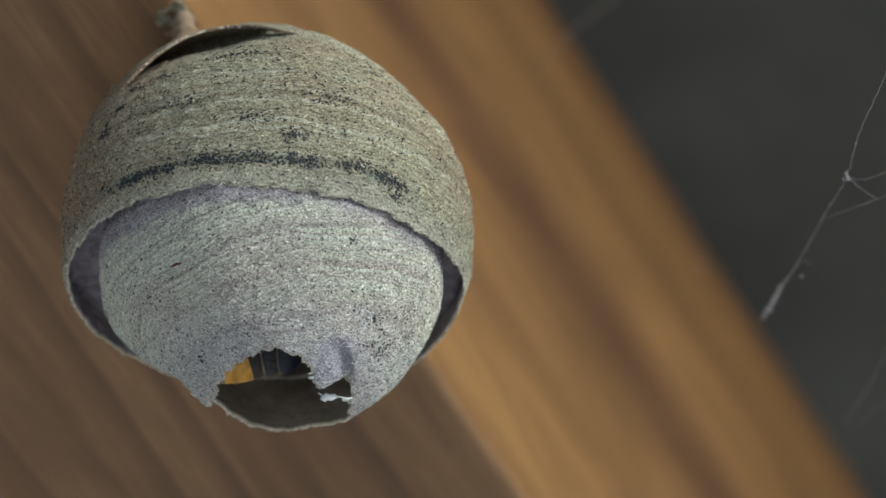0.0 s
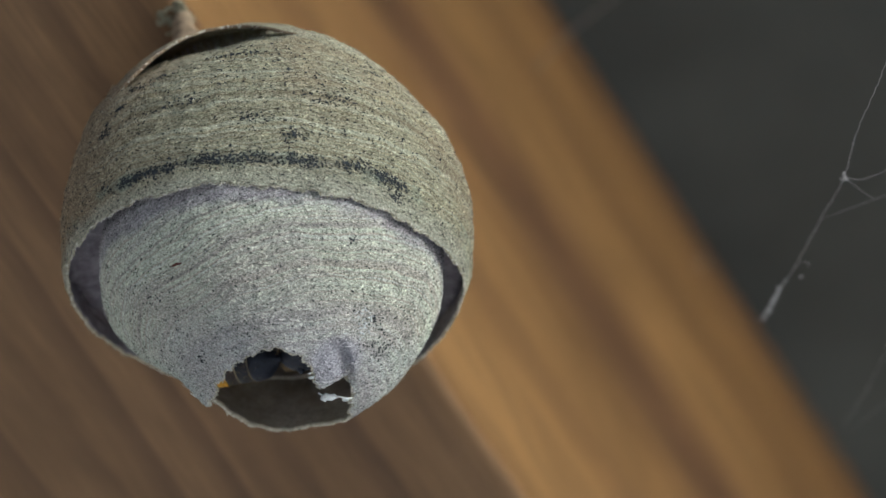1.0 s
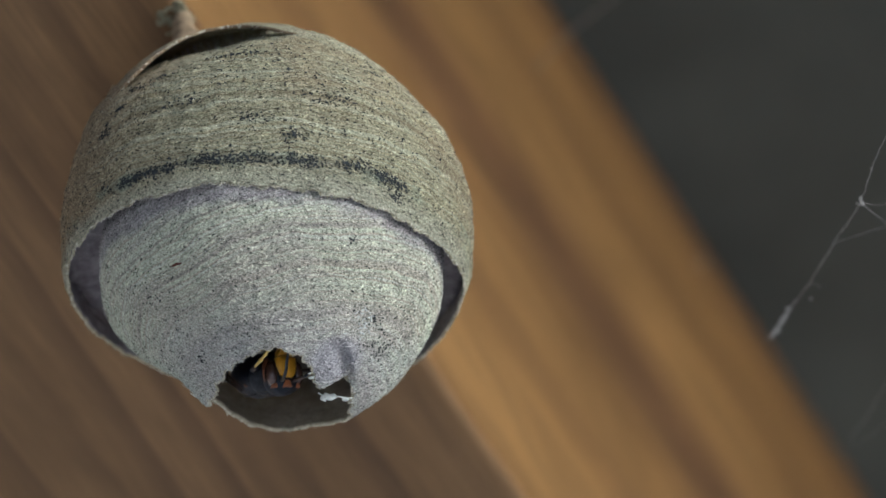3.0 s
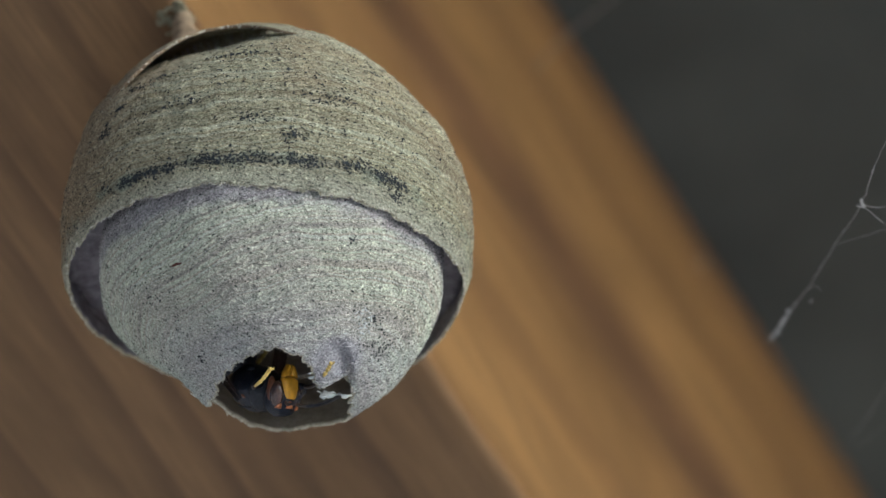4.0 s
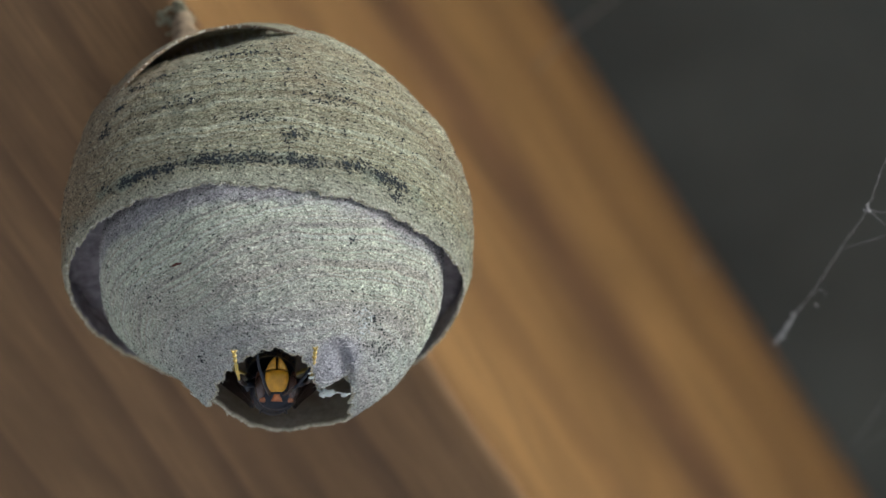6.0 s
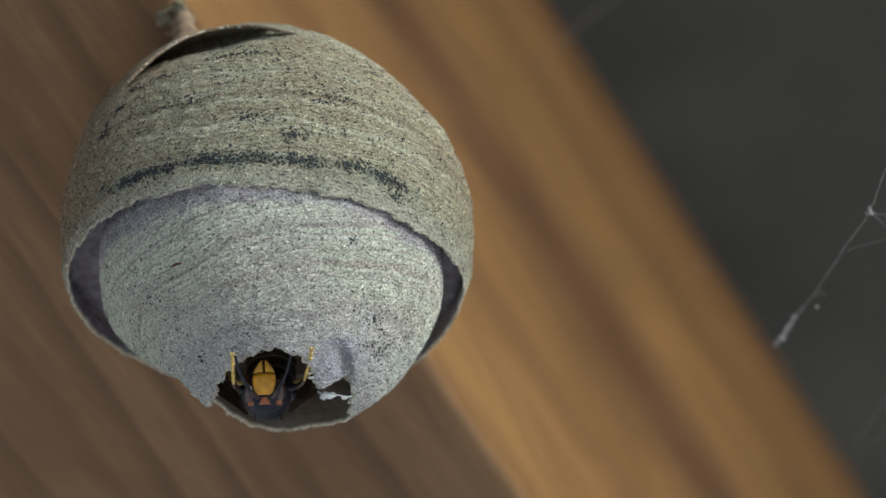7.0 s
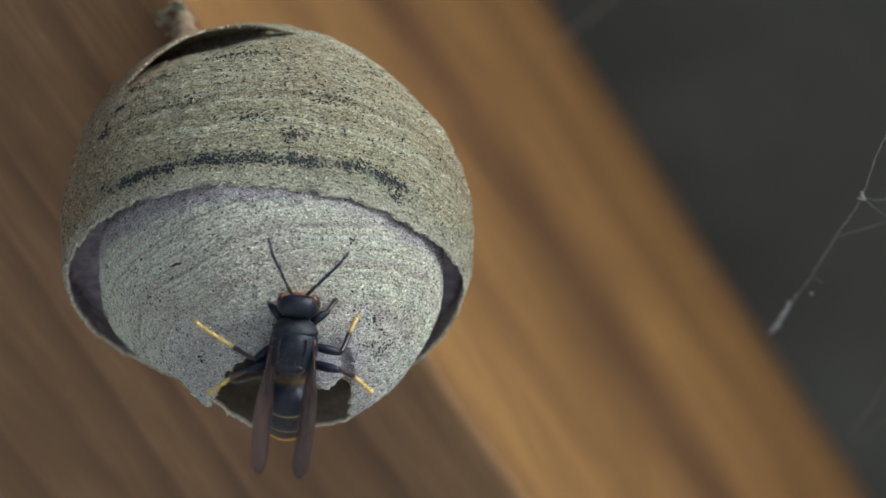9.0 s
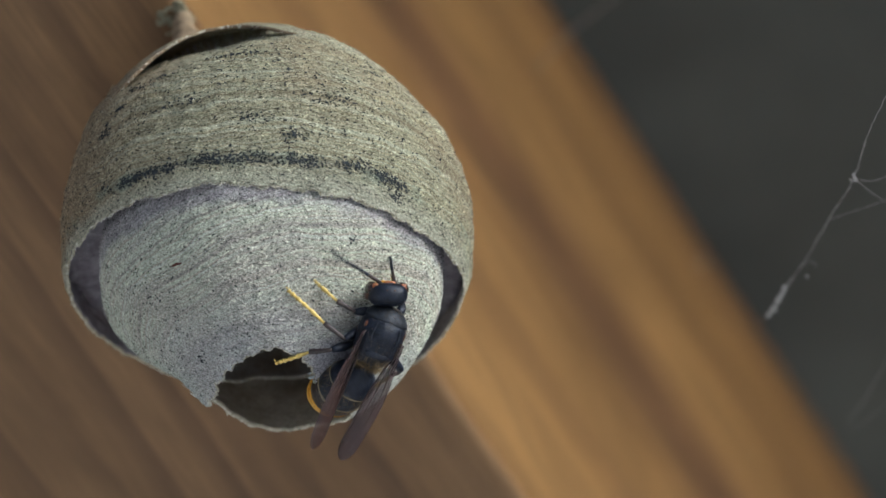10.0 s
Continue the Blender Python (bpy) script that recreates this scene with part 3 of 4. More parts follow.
def cap(nest):
    """The small outermost sheet round the stalk, lifted off the shell on one side."""
    rows, cols = 30, 200
    e1 = (Vector((1, 0, 0)) - CAP_D * CAP_D.x).normalized()
    e2 = CAP_D.cross(e1)

    def at(i, j, thick):
        a = 2 * math.pi * j / cols
        low = math.exp(-((a - 3.85) / 0.6) ** 2)
        edge = 28 + 15 * low + 27 * math.exp(-((a - 5.36) / 0.2) ** 2) + 4 * math.cos(a - 2.9) + 2.0 * wave(math.cos(a) * 5, math.sin(a) * 5, 3, 1.5) + 0.9 * wave(math.cos(a) * 20, math.sin(a) * 20, 6, 1.0)
        s = i / (rows - 1)
        ph = radians(2 + (edge - 2) * s)
        d = CAP_D * math.cos(ph) + (e1 * math.cos(a) + e2 * math.sin(a)) * math.sin(ph)
        lift = 0.75 + 1.0 * (1 - s) ** 2 + 0.25 * s * math.sin(3 * a + 1) - 0.45 * low * s - 0.4 * s * math.exp(-((a - 5.36) / 0.2) ** 2)
        return d * (OUT_R + lift + 0.1 * wave(*(d * 24), 1.5) - thick)

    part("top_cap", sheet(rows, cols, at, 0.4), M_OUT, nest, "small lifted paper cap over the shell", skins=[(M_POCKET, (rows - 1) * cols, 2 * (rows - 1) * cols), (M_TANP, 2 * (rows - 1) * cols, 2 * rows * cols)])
    return at


def stalk(nest):
    base = on_rafter(-0.9, 0.2, 0.05)
    low = CAP_D * 25.2
    pts = bend([low, low.lerp(base, 0.35) + Vector((0.2, 0.1, 0)), low.lerp(base, 0.75), base], 5)
    n = len(pts)
    rad = [2.7 - 1.75 * (i / (n - 1)) ** 0.6 for i in range(n)]
    v, f = tube(pts, rad, 18)
    v = [p + Vector((wave(*p, 1.0), wave(*(p + Vector((9, 0, 0))), 1.0), 0)) * 0.35 for p in v]
    part("stalk", (v, f), M_TANP, nest, "short pale paper stalk stuck to the wood")
    rnd = random.Random(4)
    pad = []
    for _ in range(110):
        a, r = rnd.uniform(0, 6.3), 2.3 * rnd.random() ** 0.6
        s = rnd.uniform(0.15, 0.38)
        q = on_rafter(min(-0.2, -1.6 + 1.15 * r * math.cos(a)), 0.2 + 0.95 * r * math.sin(a), -0.05 - 0.9 * rnd.random() * (1 - r / 3))
        pad.append(crumb(*q, s * rnd.uniform(0.7, 1.6), s * rnd.uniform(0.6, 1.2), s * 0.6, rnd.random() * 9))
    part("foot_pad", join(*pad), M_PAD, nest, "crumbly pale pulp pad on the wood")


# places of coarse grains: two angles on the shell, and their spread
SPOTS_OUT = [(-34, 60, 4.0, 1.0), (-18, 57, 5.0, 1.0), (-40, 66, 3.0, 1.2), (-8, 63, 6.0, 1.0), (-22, 79.7, 5.0, 1.2), (-45, 73, 1.5, 1.0), (-50, 79.7, 2.0, 1.5), (-4, 88, 4.0, 0.8), (21, 80, 4.0, 1.5), (36, 61, 5.0, 2.5), (9, 93, 2.0, 0.8), (41, 104, 1.2, 0.8), (5, 70, 18.0, 8.0), (25, 92, 14.0, 6.0)]
SPOTS_IN = [(27, 48.6, 3.0, 1.6), (33, 50, 3.0, 2.0), (30, 46, 4.0, 1.5), (40, 55, 1.5, 1.0), (122, 69.4, 20.0, 10.0), (143, 61, 3.0, 2.0), (137, 33, 2.0, 1.5), (102, 44, 8.0, 3.0), (69, 56, 12.0, 8.0), (60, 77, 1.5, 1.0)]


def grains(name, count, seed, place, material, parent, label, size):
    """Small coarse crumbs on the paper."""
    rnd = random.Random(seed)
    geo = []
    while len(geo) < count:
        got = place(rnd)
        if got is None:
            continue
        p, n, along = got
        t = (along - n * along.dot(n)).normalized()
        q = n.cross(t)
        a = rnd.gauss(0, 0.8)
        t, q = t * math.cos(a) + q * math.sin(a), q * math.cos(a) - t * math.sin(a)
        ln, w, h = rnd.uniform(*size), rnd.uniform(0.035, 0.10), rnd.uniform(0.04, 0.09)
        v = [p + n * 0.10 + t * ln * sx * rnd.uniform(0.6, 1) + q * w * sy * rnd.uniform(0.6, 1.2) + n * h * sz for sz in (0, 1) for sy in (-1, 1) for sx in (-1, 1)]
        geo.append((v, box(0, 1, 0, 1, 0, 1)[1]))
    tagged(part(name, join(*geo), material, parent, label, smooth=False), kind="stuff")


def place_ring(rnd):
    az = rnd.uniform(-0.86, 0.78)
    th = radians(99.9 + rnd.gauss(0, 1.05)) - radians(1.4) * wave(az * 3, 0, 4, 1)
    if wave(az * 7, 2, 0, 1) + 0.5 * wave(az * 22, 5, 0, 1) < rnd.gauss(-0.08, 0.2):
        return None
    p = outer_point(az, th)
    return p, p.normalized(), Vector((math.cos(az), math.sin(az), 0))


def place_spots(centres):
    def place(rnd):
        az, th, sa, st = rnd.choice(centres)
        az, th = radians(rnd.gauss(az, sa)), radians(rnd.gauss(th, st))
        if th > rim_angle(az) - 0.01:
            return None
        p = outer_point(az, th)
        return p, p.normalized(), Vector((math.cos(az), math.sin(az), 0))
    return place


def place_inner_spots(centres):
    def place(rnd):
        al, ph, sa, sp = rnd.choice(centres)
        al, ph = radians(rnd.gauss(al, sa)), radians(rnd.gauss(ph, sp))
        if ph < hole_angle(al) + 0.01:
            return None
        p = inner_point(al, ph)
        n = (p - IN_C).normalized()
        return p, n, n.cross(HOLE)
    return place


def build_nest():
    nest = thing("wasp_nest", "small round paper nest hanging from pine wood by a stalk", "nest", Matrix.Translation(NEST))
    o = outer_envelope(nest)
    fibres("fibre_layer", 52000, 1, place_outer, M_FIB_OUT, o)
    i = inner_envelope(nest)
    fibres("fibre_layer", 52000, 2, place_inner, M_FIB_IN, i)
    grains("dark_grain", 950, 11, place_ring, M_GRAIN, o, "blue-black pulp grains in a ring", (0.07, 0.24))
    grains("dark_grain", 640, 12, place_spots(SPOTS_OUT), M_GRAIN, o, "scattered dark grains", (0.06, 0.26))
    grains("dark_grain", 150, 13, place_inner_spots(SPOTS_IN), M_GRAIN, i, "scattered dark grains", (0.06, 0.22))
    grains("dark_grain", 1600, 15, place_outer, M_GRAIN, o, "fine scattered dark specks", (0.04, 0.15))
    grains("dark_grain", 1100, 16, place_inner, M_GRAIN, i, "fine scattered dark specks", (0.04, 0.12))
    grains("pale_flake", 26, 14, place_inner_spots([(44, 53, 3.5, 2.5)]), M_CHALK, i, "chalky pale flakes", (0.15, 0.5))
    torn_edges(o, i, inside_layers(nest))
    web(nest)
    edge = cap(nest)
    fibres("edge_fibre", 320, 24, rim_place(lambda a: edge(29, a * 200 / (2 * math.pi), 0.2), lambda a: (edge(29, a * 200 / (2 * math.pi), 0.2) - edge(28, a * 200 / (2 * math.pi), 0.2)).normalized()), M_FIB_EDGE, nest, (0.3, 0.8), 0.07)
    stalk(nest)
    p = inner_point(radians(123), radians(69.3))
    n = (p - IN_C).normalized()
    t = n.cross(HOLE).normalized() * -1.0
    part("splinter", tube([p + n * 0.12 - t * 0.85, p + n * 0.2 - t * 0.2 + Vector((0, 0, 0.08)), p + n * 0.18 + t * 0.3, p + n * 0.1 + t * 0.8], [0.07, 0.17, 0.14, 0.06], 6), M_RED, nest, "dark red-brown wood splinter")
    for al, ph, size in ((77, 37.2, 0.22), (57, 28.5, 0.26), (60, 30, 0.16)):
        q = inner_point(radians(al), radians(ph), 0.1)
        part("pale_crumb", join(egg(*q, size * 1.3, size * 0.6, size * 0.7, 8, 6), egg(*(q + Vector((size, 0, size * 0.5))), size * 0.8, size * 0.5, size * 0.5, 8, 6)), M_CHALK, nest, "pale crumb on the torn edge")
    bits = ((0, 0, 0, 0.85, 0.16, 0.42), (0.55, 0.1, 0.22, 0.5, 0.12, 0.24), (-0.5, 0, -0.22, 0.42, 0.14, 0.30), (-0.2, 0.05, 0.32, 0.35, 0.1, 0.25), (0.95, 0.1, -0.05, 0.3, 0.1, 0.14), (2.3, 0.5, -0.25, 0.42, 0.15, 0.28))
    flake = part("loose_flake", join(*[crumb(*[v * 0.88 for v in q], k + 1) for k, q in enumerate(bits)], tube(bend([(-1.1, 0.1, 0.5), (-0.3, 0.1, 0.1), (0.7, 0.1, -0.1), (1.3, 0.25, 0.08), (2.0, 0.4, -0.15), (2.8, 0.5, -0.1)], 4), 0.1, 6)),
                 M_CHALK, nest, "chalky white flake dangling in the entrance")
    return flake


flake = build_nest()


M_TAN = plain("hornet_hair_tan", (0.20, 0.14, 0.065), 0.7, 0.2, 1100, 0.00001, 0.3)
M_DUSK = plain("hornet_dusk", (0.014, 0.016, 0.020), 0.55, 0.25, 1400, 0.00014, 0.6)
M_GENA = plain("hornet_gena", (0.10, 0.034, 0.013), 0.4, 0.45, 1100, 0.00003, 0.3)
M_THIRD = plain("hornet_third_ring", (0.024, 0.016, 0.010), 0.5, 0.3, 900, 0.00004, 0.6)
M_BAND = plain("hornet_band", (0.19, 0.155, 0.085), 0.5, 0.3, 1100, 0.00003, 0.3)


# ---- the hornet: +y is forward, +z its back; millimetres ----
def leg(hornet, name, s, pts, r):
    hip, knee, ankle, tip = [(s * x, y, z) for x, y, z in pts]
    piv = Vector(hip)
    rel = lambda p: tuple(Vector(p) - piv)
    up = bend([rel(hip), tuple((Vector(rel(hip)) + Vector(rel(knee))) / 2 + Vector((0, 0, 0.3))), rel(knee)], 4)
    femur = part(name, tube(up, [r * (0.75 + 0.5 * math.sin(math.pi * i / 8)) for i in range(len(up))], 10), M_BLACK, hornet, "black leg with a yellow foot", at=pose(*[v * MM for v in hip]))
    sh = bend([rel(knee), tuple((Vector(rel(knee)) + Vector(rel(ankle))) / 2 + Vector((0, 0, 0.15))), rel(ankle)], 4)
    part("shin", tube(sh, [r * (0.5 + 0.25 * i / 8) for i in range(len(sh))], 10), M_BROWN, femur)
    a, b = Vector(rel(ankle)), Vector(rel(tip))
    segs = []
    cuts = [0, 0.42, 0.62, 0.78, 0.9, 1.0]
    for i in range(5):
        p, q = a.lerp(b, cuts[i]), a.lerp(b, cuts[i + 1])
        p.z += 0.25 * math.sin(math.pi * cuts[i])
        q.z += 0.25 * math.sin(math.pi * cuts[i + 1])
        segs.append(tube([p, p.lerp(q, 0.5), p.lerp(q, 0.85), q], [r * 0.36, r * 0.46, r * 0.62, r * 0.34], 8))
    for k in (-1, 1):
        segs.append(tube(bend([b, b + Vector((0.15 * k, 0.25, 0.05)), b + Vector((0.3 * k, 0.35, -0.2))], 3), [0.09] * 6 + [0.03], 6))
    part("foot", join(*segs), M_LEG, femur, "yellow jointed foot with claws")
    return femur


def antenna(head, s):
    root = (0.75 * s, 1.15, 0.55)
    sc = bend([(0, 0, 0), (0.35 * s, 0.8, 0.3), (0.75 * s, 1.7, 0.5)], 4)
    ob = part("antenna", tube(sc, [0.17, 0.2, 0.22, 0.22, 0.22, 0.21, 0.2, 0.19, 0.17], 10), M_BROWN, head, "dark elbowed antenna", at=pose(*[v * MM for v in root]))
    fl = bend([(0.75 * s, 1.7, 0.5), (1.25 * s, 3.0, 0.45), (1.9 * s, 4.6, 0.1), (2.3 * s, 6.4, -0.6)], 10)
    rad = [0.17 + 0.02 * abs(math.sin(i * 1.1)) - 0.05 * (i / 30) ** 3 for i in range(len(fl))]
    part("flagellum", tube(fl, rad, 10), M_BLACK, ob)
    return ob


def hairs(parent, name, count, seed, spot, length, material):
    rnd = random.Random(seed)
    v, f = [], []
    for _ in range(count):
        p, n = spot(rnd)
        d = (n + Vector((rnd.gauss(0, 0.3), rnd.gauss(0, 0.3), rnd.gauss(0, 0.3)))).normalized()
        s = d.orthogonal().normalized() * 0.018
        t = d.cross(s)
        o = len(v)
        v += [p + s, p - s * 0.5 + t, p - s * 0.5 - t, p + d * length * rnd.uniform(0.6, 1.2)]
        f += [(o, o + 1, o + 3), (o + 1, o + 2, o + 3), (o + 2, o, o + 3)]
    tagged(part(name, (v, f), material, parent, smooth=False), kind="stuff")


def shield(poly, back, front, inset=0.72):
    """A softly domed plate from an outline in x and z."""
    cx, cz = sum(p[0] for p in poly) / len(poly), sum(p[1] for p in poly) / len(poly)
    fine = []
    for (x0, z0), (x1, z1) in zip(poly, poly[1:] + poly[:1]):
        fine += [(x0 + (x1 - x0) * t, z0 + (z1 - z0) * t) for t in (0, 0.34, 0.67)]
    n = len(fine)
    verts = []
    for k, y in ((1.0, back), (1.0, back + (front - back) * 0.45), (0.93, back + (front - back) * 0.78), (inset, back + (front - back) * 0.95), (0.35, front)):
        verts += [(cx + (x - cx) * k, y, cz + (z - cz) * k) for x, z in fine]
    faces = grid_faces(5, n) + [tuple(reversed(range(n))), tuple(range(4 * n, 5 * n))]
    return verts, faces


def wing(hornet, s, root, length, width, name, turn):
    rows = 26
    verts = []

    def across(t):
        """The folded wing's width: narrow at the root, full from the middle on, round at the tip."""
        k = min(1.0, t / 0.5)
        end = math.sqrt(max(0.02, 1 - max(0.0, (t - 0.86) / 0.14) ** 2))
        return width * (0.3 + 0.7 * k * k * (3 - 2 * k)) * end * (1 - 0.12 * max(0.0, t - 0.6) / 0.4)

    for side in (0.03, -0.03):
        for i in range(rows):
            t = 1 - (1 - i / (rows - 1)) ** 1.3
            w = across(t)
            for j in range(5):
                q = j / 4 - 0.5
                verts.append((s * (0.2 + q * w + 0.25 * math.sin(t * 3)), -length * t, side + 0.25 * math.sin(q * 5.5) * 0.6 + 0.05 * math.sin(t * 9 + j)))
    n = rows * 5
    f = grid_faces(rows, 5, False)
    g = [tuple(reversed([k + n for k in q])) for q in f]
    e = []
    border = [i * 5 for i in range(rows)] + [(rows - 1) * 5 + j for j in range(1, 5)] + [i * 5 + 4 for i in range(rows - 2, -1, -1)] + [3, 2, 1]
    for a, b in zip(border, border[1:] + border[:1]):
        e.append((a, b, b + n, a + n))
    ob = part(name, (verts, f + g + e), M_WING, hornet, "smoky brown folded wing", at=pose(root[0] * s * MM, root[1] * MM, root[2] * MM, turn[0], turn[1] * s, turn[2] * s))
    for q, rr in ((-0.46, 0.10), (-0.15, 0.06), (0.2, 0.05)):
        line = []
        for i in range(0, rows - 2, 2):
            t = i / (rows - 1)
            w = across(t)
            line.append((s * (0.2 + q * w + 0.25 * math.sin(t * 3)), -length * t, 0.05 + 0.25 * math.sin(q * 5.5) * 0.6))
        part("vein", tube(line, [rr * (1 - 0.6 * i / len(line)) for i in range(len(line))], 6), M_BROWN, ob)
    return ob


def slim(geo):
    """The trunk's parts, narrower across and a little flatter."""
    return [(v[0] * 0.91, v[1], v[2] * 0.93) for v in geo[0]], geo[1]


def curl(geo, bow=0.10):
    """The abdomen's parts, bowed towards the belly past the first ring."""
    out = []
    for x, y, z in geo[0]:
        a = max(0.0, -2.5 - y) * bow
        out.append((x, y, z) if a == 0 else (x, -2.5 - math.sin(a) / bow - z * math.sin(a), z * math.cos(a) - (1 - math.cos(a)) / bow))
    return out, geo[1]


def build_hornet():
    h = thing("hornet", "black and yellow hornet queen with smoky brown wings", "hornet", slant(0, 0, -12))
    th = part("thorax", slim(loft([(-3.9, 0, -0.2, 0.5, 0.5), (-3.6, 0, -0.1, 1.3, 1.3), (-2.8, 0, 0, 2.2, 2.1), (-1.6, 0, 0.1, 2.75, 2.6), (0, 0, 0.15, 3.0, 2.8), (1.4, 0, 0.1, 2.9, 2.65),
                              (2.5, 0, 0, 2.45, 2.2), (3.2, 0, -0.1, 1.7, 1.6), (3.6, 0, -0.2, 0.9, 0.9)], 32)), M_BLACK, h, "velvety black thorax")
    part("scutum", slim(loft([(-1.0, 0, 1.7, 0.6, 0.5), (-0.7, 0, 1.75, 1.7, 1.1), (0.4, 0, 1.75, 1.95, 1.3), (1.6, 0, 1.5, 1.8, 1.25), (2.5, 0, 1.0, 1.2, 1.0), (2.9, 0, 0.7, 0.5, 0.5)], 24)), M_BLACK, th)
    part("pronotum", slim(loft([(1.9, 0, -0.1, 2.85, 2.55), (2.3, 0, -0.1, 2.75, 2.45), (2.9, 0, -0.15, 2.25, 2.05), (3.25, 0, -0.2, 1.75, 1.7), (3.5, 0, -0.2, 1.3, 1.3)], 32)), M_DUSK, th, "dull grey-black collar")
    for s in (-1, 1):
        part("groove", slim(tube(bend([(1.55 * s, -0.6, 2.75), (1.75 * s, 0.5, 2.72), (1.5 * s, 1.7, 2.35)], 6), 0.09, 6)), M_DUSK, th)
    part("scutellum", slim(egg(0, -1.75, 2.15, 1.55, 0.62, 0.62)), M_BLACK, th)
    for s in (-1, 1):
        part("tegula", slim(egg(2.45 * s, 1.0, 1.25, 0.3, 0.5, 0.28, 12, 8)), M_GENA, th, "small dark reddish wing scale")

    def on_thorax(rnd):
        a, b = rnd.uniform(0, 2 * math.pi), rnd.uniform(-1.2, 1.2)
        n = Vector((math.cos(a) * math.cos(b), math.sin(b), math.sin(a) * math.cos(b)))
        return Vector((n.x * 2.35, n.y * 3.5, n.z * 2.5 + 0.1)), n
    hairs(th, "hair", 1500, 5, on_thorax, 0.5, M_BLACK)
    hairs(th, "hair", 700, 15, on_thorax, 0.6, M_TAN)

    def on_waist(rnd):
        a, y = rnd.uniform(-0.6, math.pi + 0.6), rnd.uniform(-3.8, -1.9)
        n = Vector((math.cos(a), -0.5, math.sin(a))).normalized()
        k = 2.6 * math.sqrt(max(0.05, 1 - ((y + 0.2) / 4.0) ** 2))
        return Vector((n.x * k * 0.82, y, n.z * k * 0.9)), n
    hairs(th, "hair", 1400, 8, on_waist, 0.9, M_TAN)

    # head
    hd = part("head", loft([(-1.35, 0, 0.2, 1.0, 1.0), (-1.1, 0, 0.25, 1.75, 1.6), (-0.5, 0, 0.2, 2.2, 2.0), (0.2, 0, 0.05, 2.26, 2.12), (0.75, 0, -0.1, 2.3, 2.15), (1.1, 0, -0.2, 1.7, 1.75),
                            (1.3, 0, -0.25, 0.9, 1.0)], 28, 2.2), M_BLACK, h, "black head with a yellow face", at=pose(0, 4.75 * MM, -0.15 * MM, -12))
    antennae = []
    for s in (-1, 1):
        part("gena", egg(1.94 * s, 0.0, -0.75, 0.46, 0.6, 1.55, 14, 10), M_GENA, hd, "orange-brown cheek behind the eye")
        part("eye", egg(1.74 * s, 0.55, -0.3, 0.72, 0.9, 1.5, 18, 14), M_EYE, hd, "dark brown kidney-shaped eye")
        part("cheek_patch", shield([(1.05 * s, 0.62), (1.9 * s, 0.75), (1.95 * s, 1.35), (1.3 * s, 1.4)], 0.55, 1.12), M_ORANGE, hd, "orange patch beside the eye")
        part("mandible", shield([(0.09 * s, -2.42), (1.22 * s, -2.24), (1.08 * s, -2.75), (0.72 * s, -3.3), (0.34 * s, -3.75), (0.12 * s, -3.8)], 0.7, 1.45, 0.8), M_YELLOW, hd, "yellow jaw")
        antennae.append(antenna(hd, s))
    part("clypeus", shield([(-1.28, -2.1), (-0.6, -2.32), (0.6, -2.32), (1.28, -2.1), (1.36, -1.2), (1.1, -0.15), (0.7, 0.25), (-0.7, 0.25), (-1.1, -0.15), (-1.36, -1.2)], 0.7, 1.6, 0.7), M_YELLOW, hd, "bright yellow face shield")
    part("frons", shield([(-0.35, 0.38), (0.35, 0.38), (0.7, 1.3), (-0.7, 1.3)], 0.7, 1.42), M_ORANGE, hd, "orange spot between the antennae")
    for x, z in ((-0.45, 2.0), (0.45, 2.0), (0, 1.85)):
        part("ocellus", egg(x, 0.25 if x else 0.6, z, 0.16, 0.16, 0.16, 8, 6), M_EYE, hd)

    # abdomen, in overlapping rings from the waist
    ab = part("abdomen", curl(loft([(0.9, 0, 0, 0.35, 0.35), (0.1, 0, 0, 0.45, 0.45), (-0.4, 0, 0, 1.3, 1.25), (-1.2, 0, -0.05, 2.3, 2.15), (-2.3, 0, -0.1, 2.75, 2.5), (-2.9, 0, -0.1, 2.85, 2.55), (-3.0, 0, -0.1, 2.6, 2.3)], 32)),
              M_BLACK, h, "dark ringed abdomen with a yellow fourth ring", at=pose(0, -4.1 * MM, -0.2 * MM, 8))
    rings = [(-2.8, -5.3, 2.65, 2.95, M_DUSK), (-5.1, -7.4, 2.85, 2.9, M_THIRD), (-7.2, -9.3, 2.9, 2.5, M_YELLOW), (-9.1, -10.9, 2.42, 1.7, M_YELLOW), (-10.7, -12.2, 1.62, 0.5, M_BROWN)]
    for a, b, r0, r1, m in rings:
        mid = (r0 + r1) / 2 + 0.12
        part("abdomen_ring", curl(loft([(a, 0, -0.1, r0 * 0.9, r0 * 0.82), (a - 0.15, 0, -0.1, r0, r0 * 0.9), ((a + b) / 2, 0, -0.1, mid, mid * 0.9), (b + 0.1, 0, -0.1, r1, r1 * 0.9), (b, 0, -0.1, r1 * 0.93, r1 * 0.84)], 32)), m, ab,
             "orange-yellow ring" if m == M_YELLOW else "")
    for y, r, e in ((-2.82, 2.85, 0.07), (-5.12, 2.97, 0.11), (-7.2, 2.95, 0.2)):
        part("yellow_band", curl(loft([(y + e, 0, -0.1, r, r * 0.9), (y, 0, -0.1, r + 0.05, r * 0.9 + 0.05), (y - e, 0, -0.1, r, r * 0.9)], 32)), M_YELLOW if y < -7 else M_BAND, ab, "thin pale yellow edge")

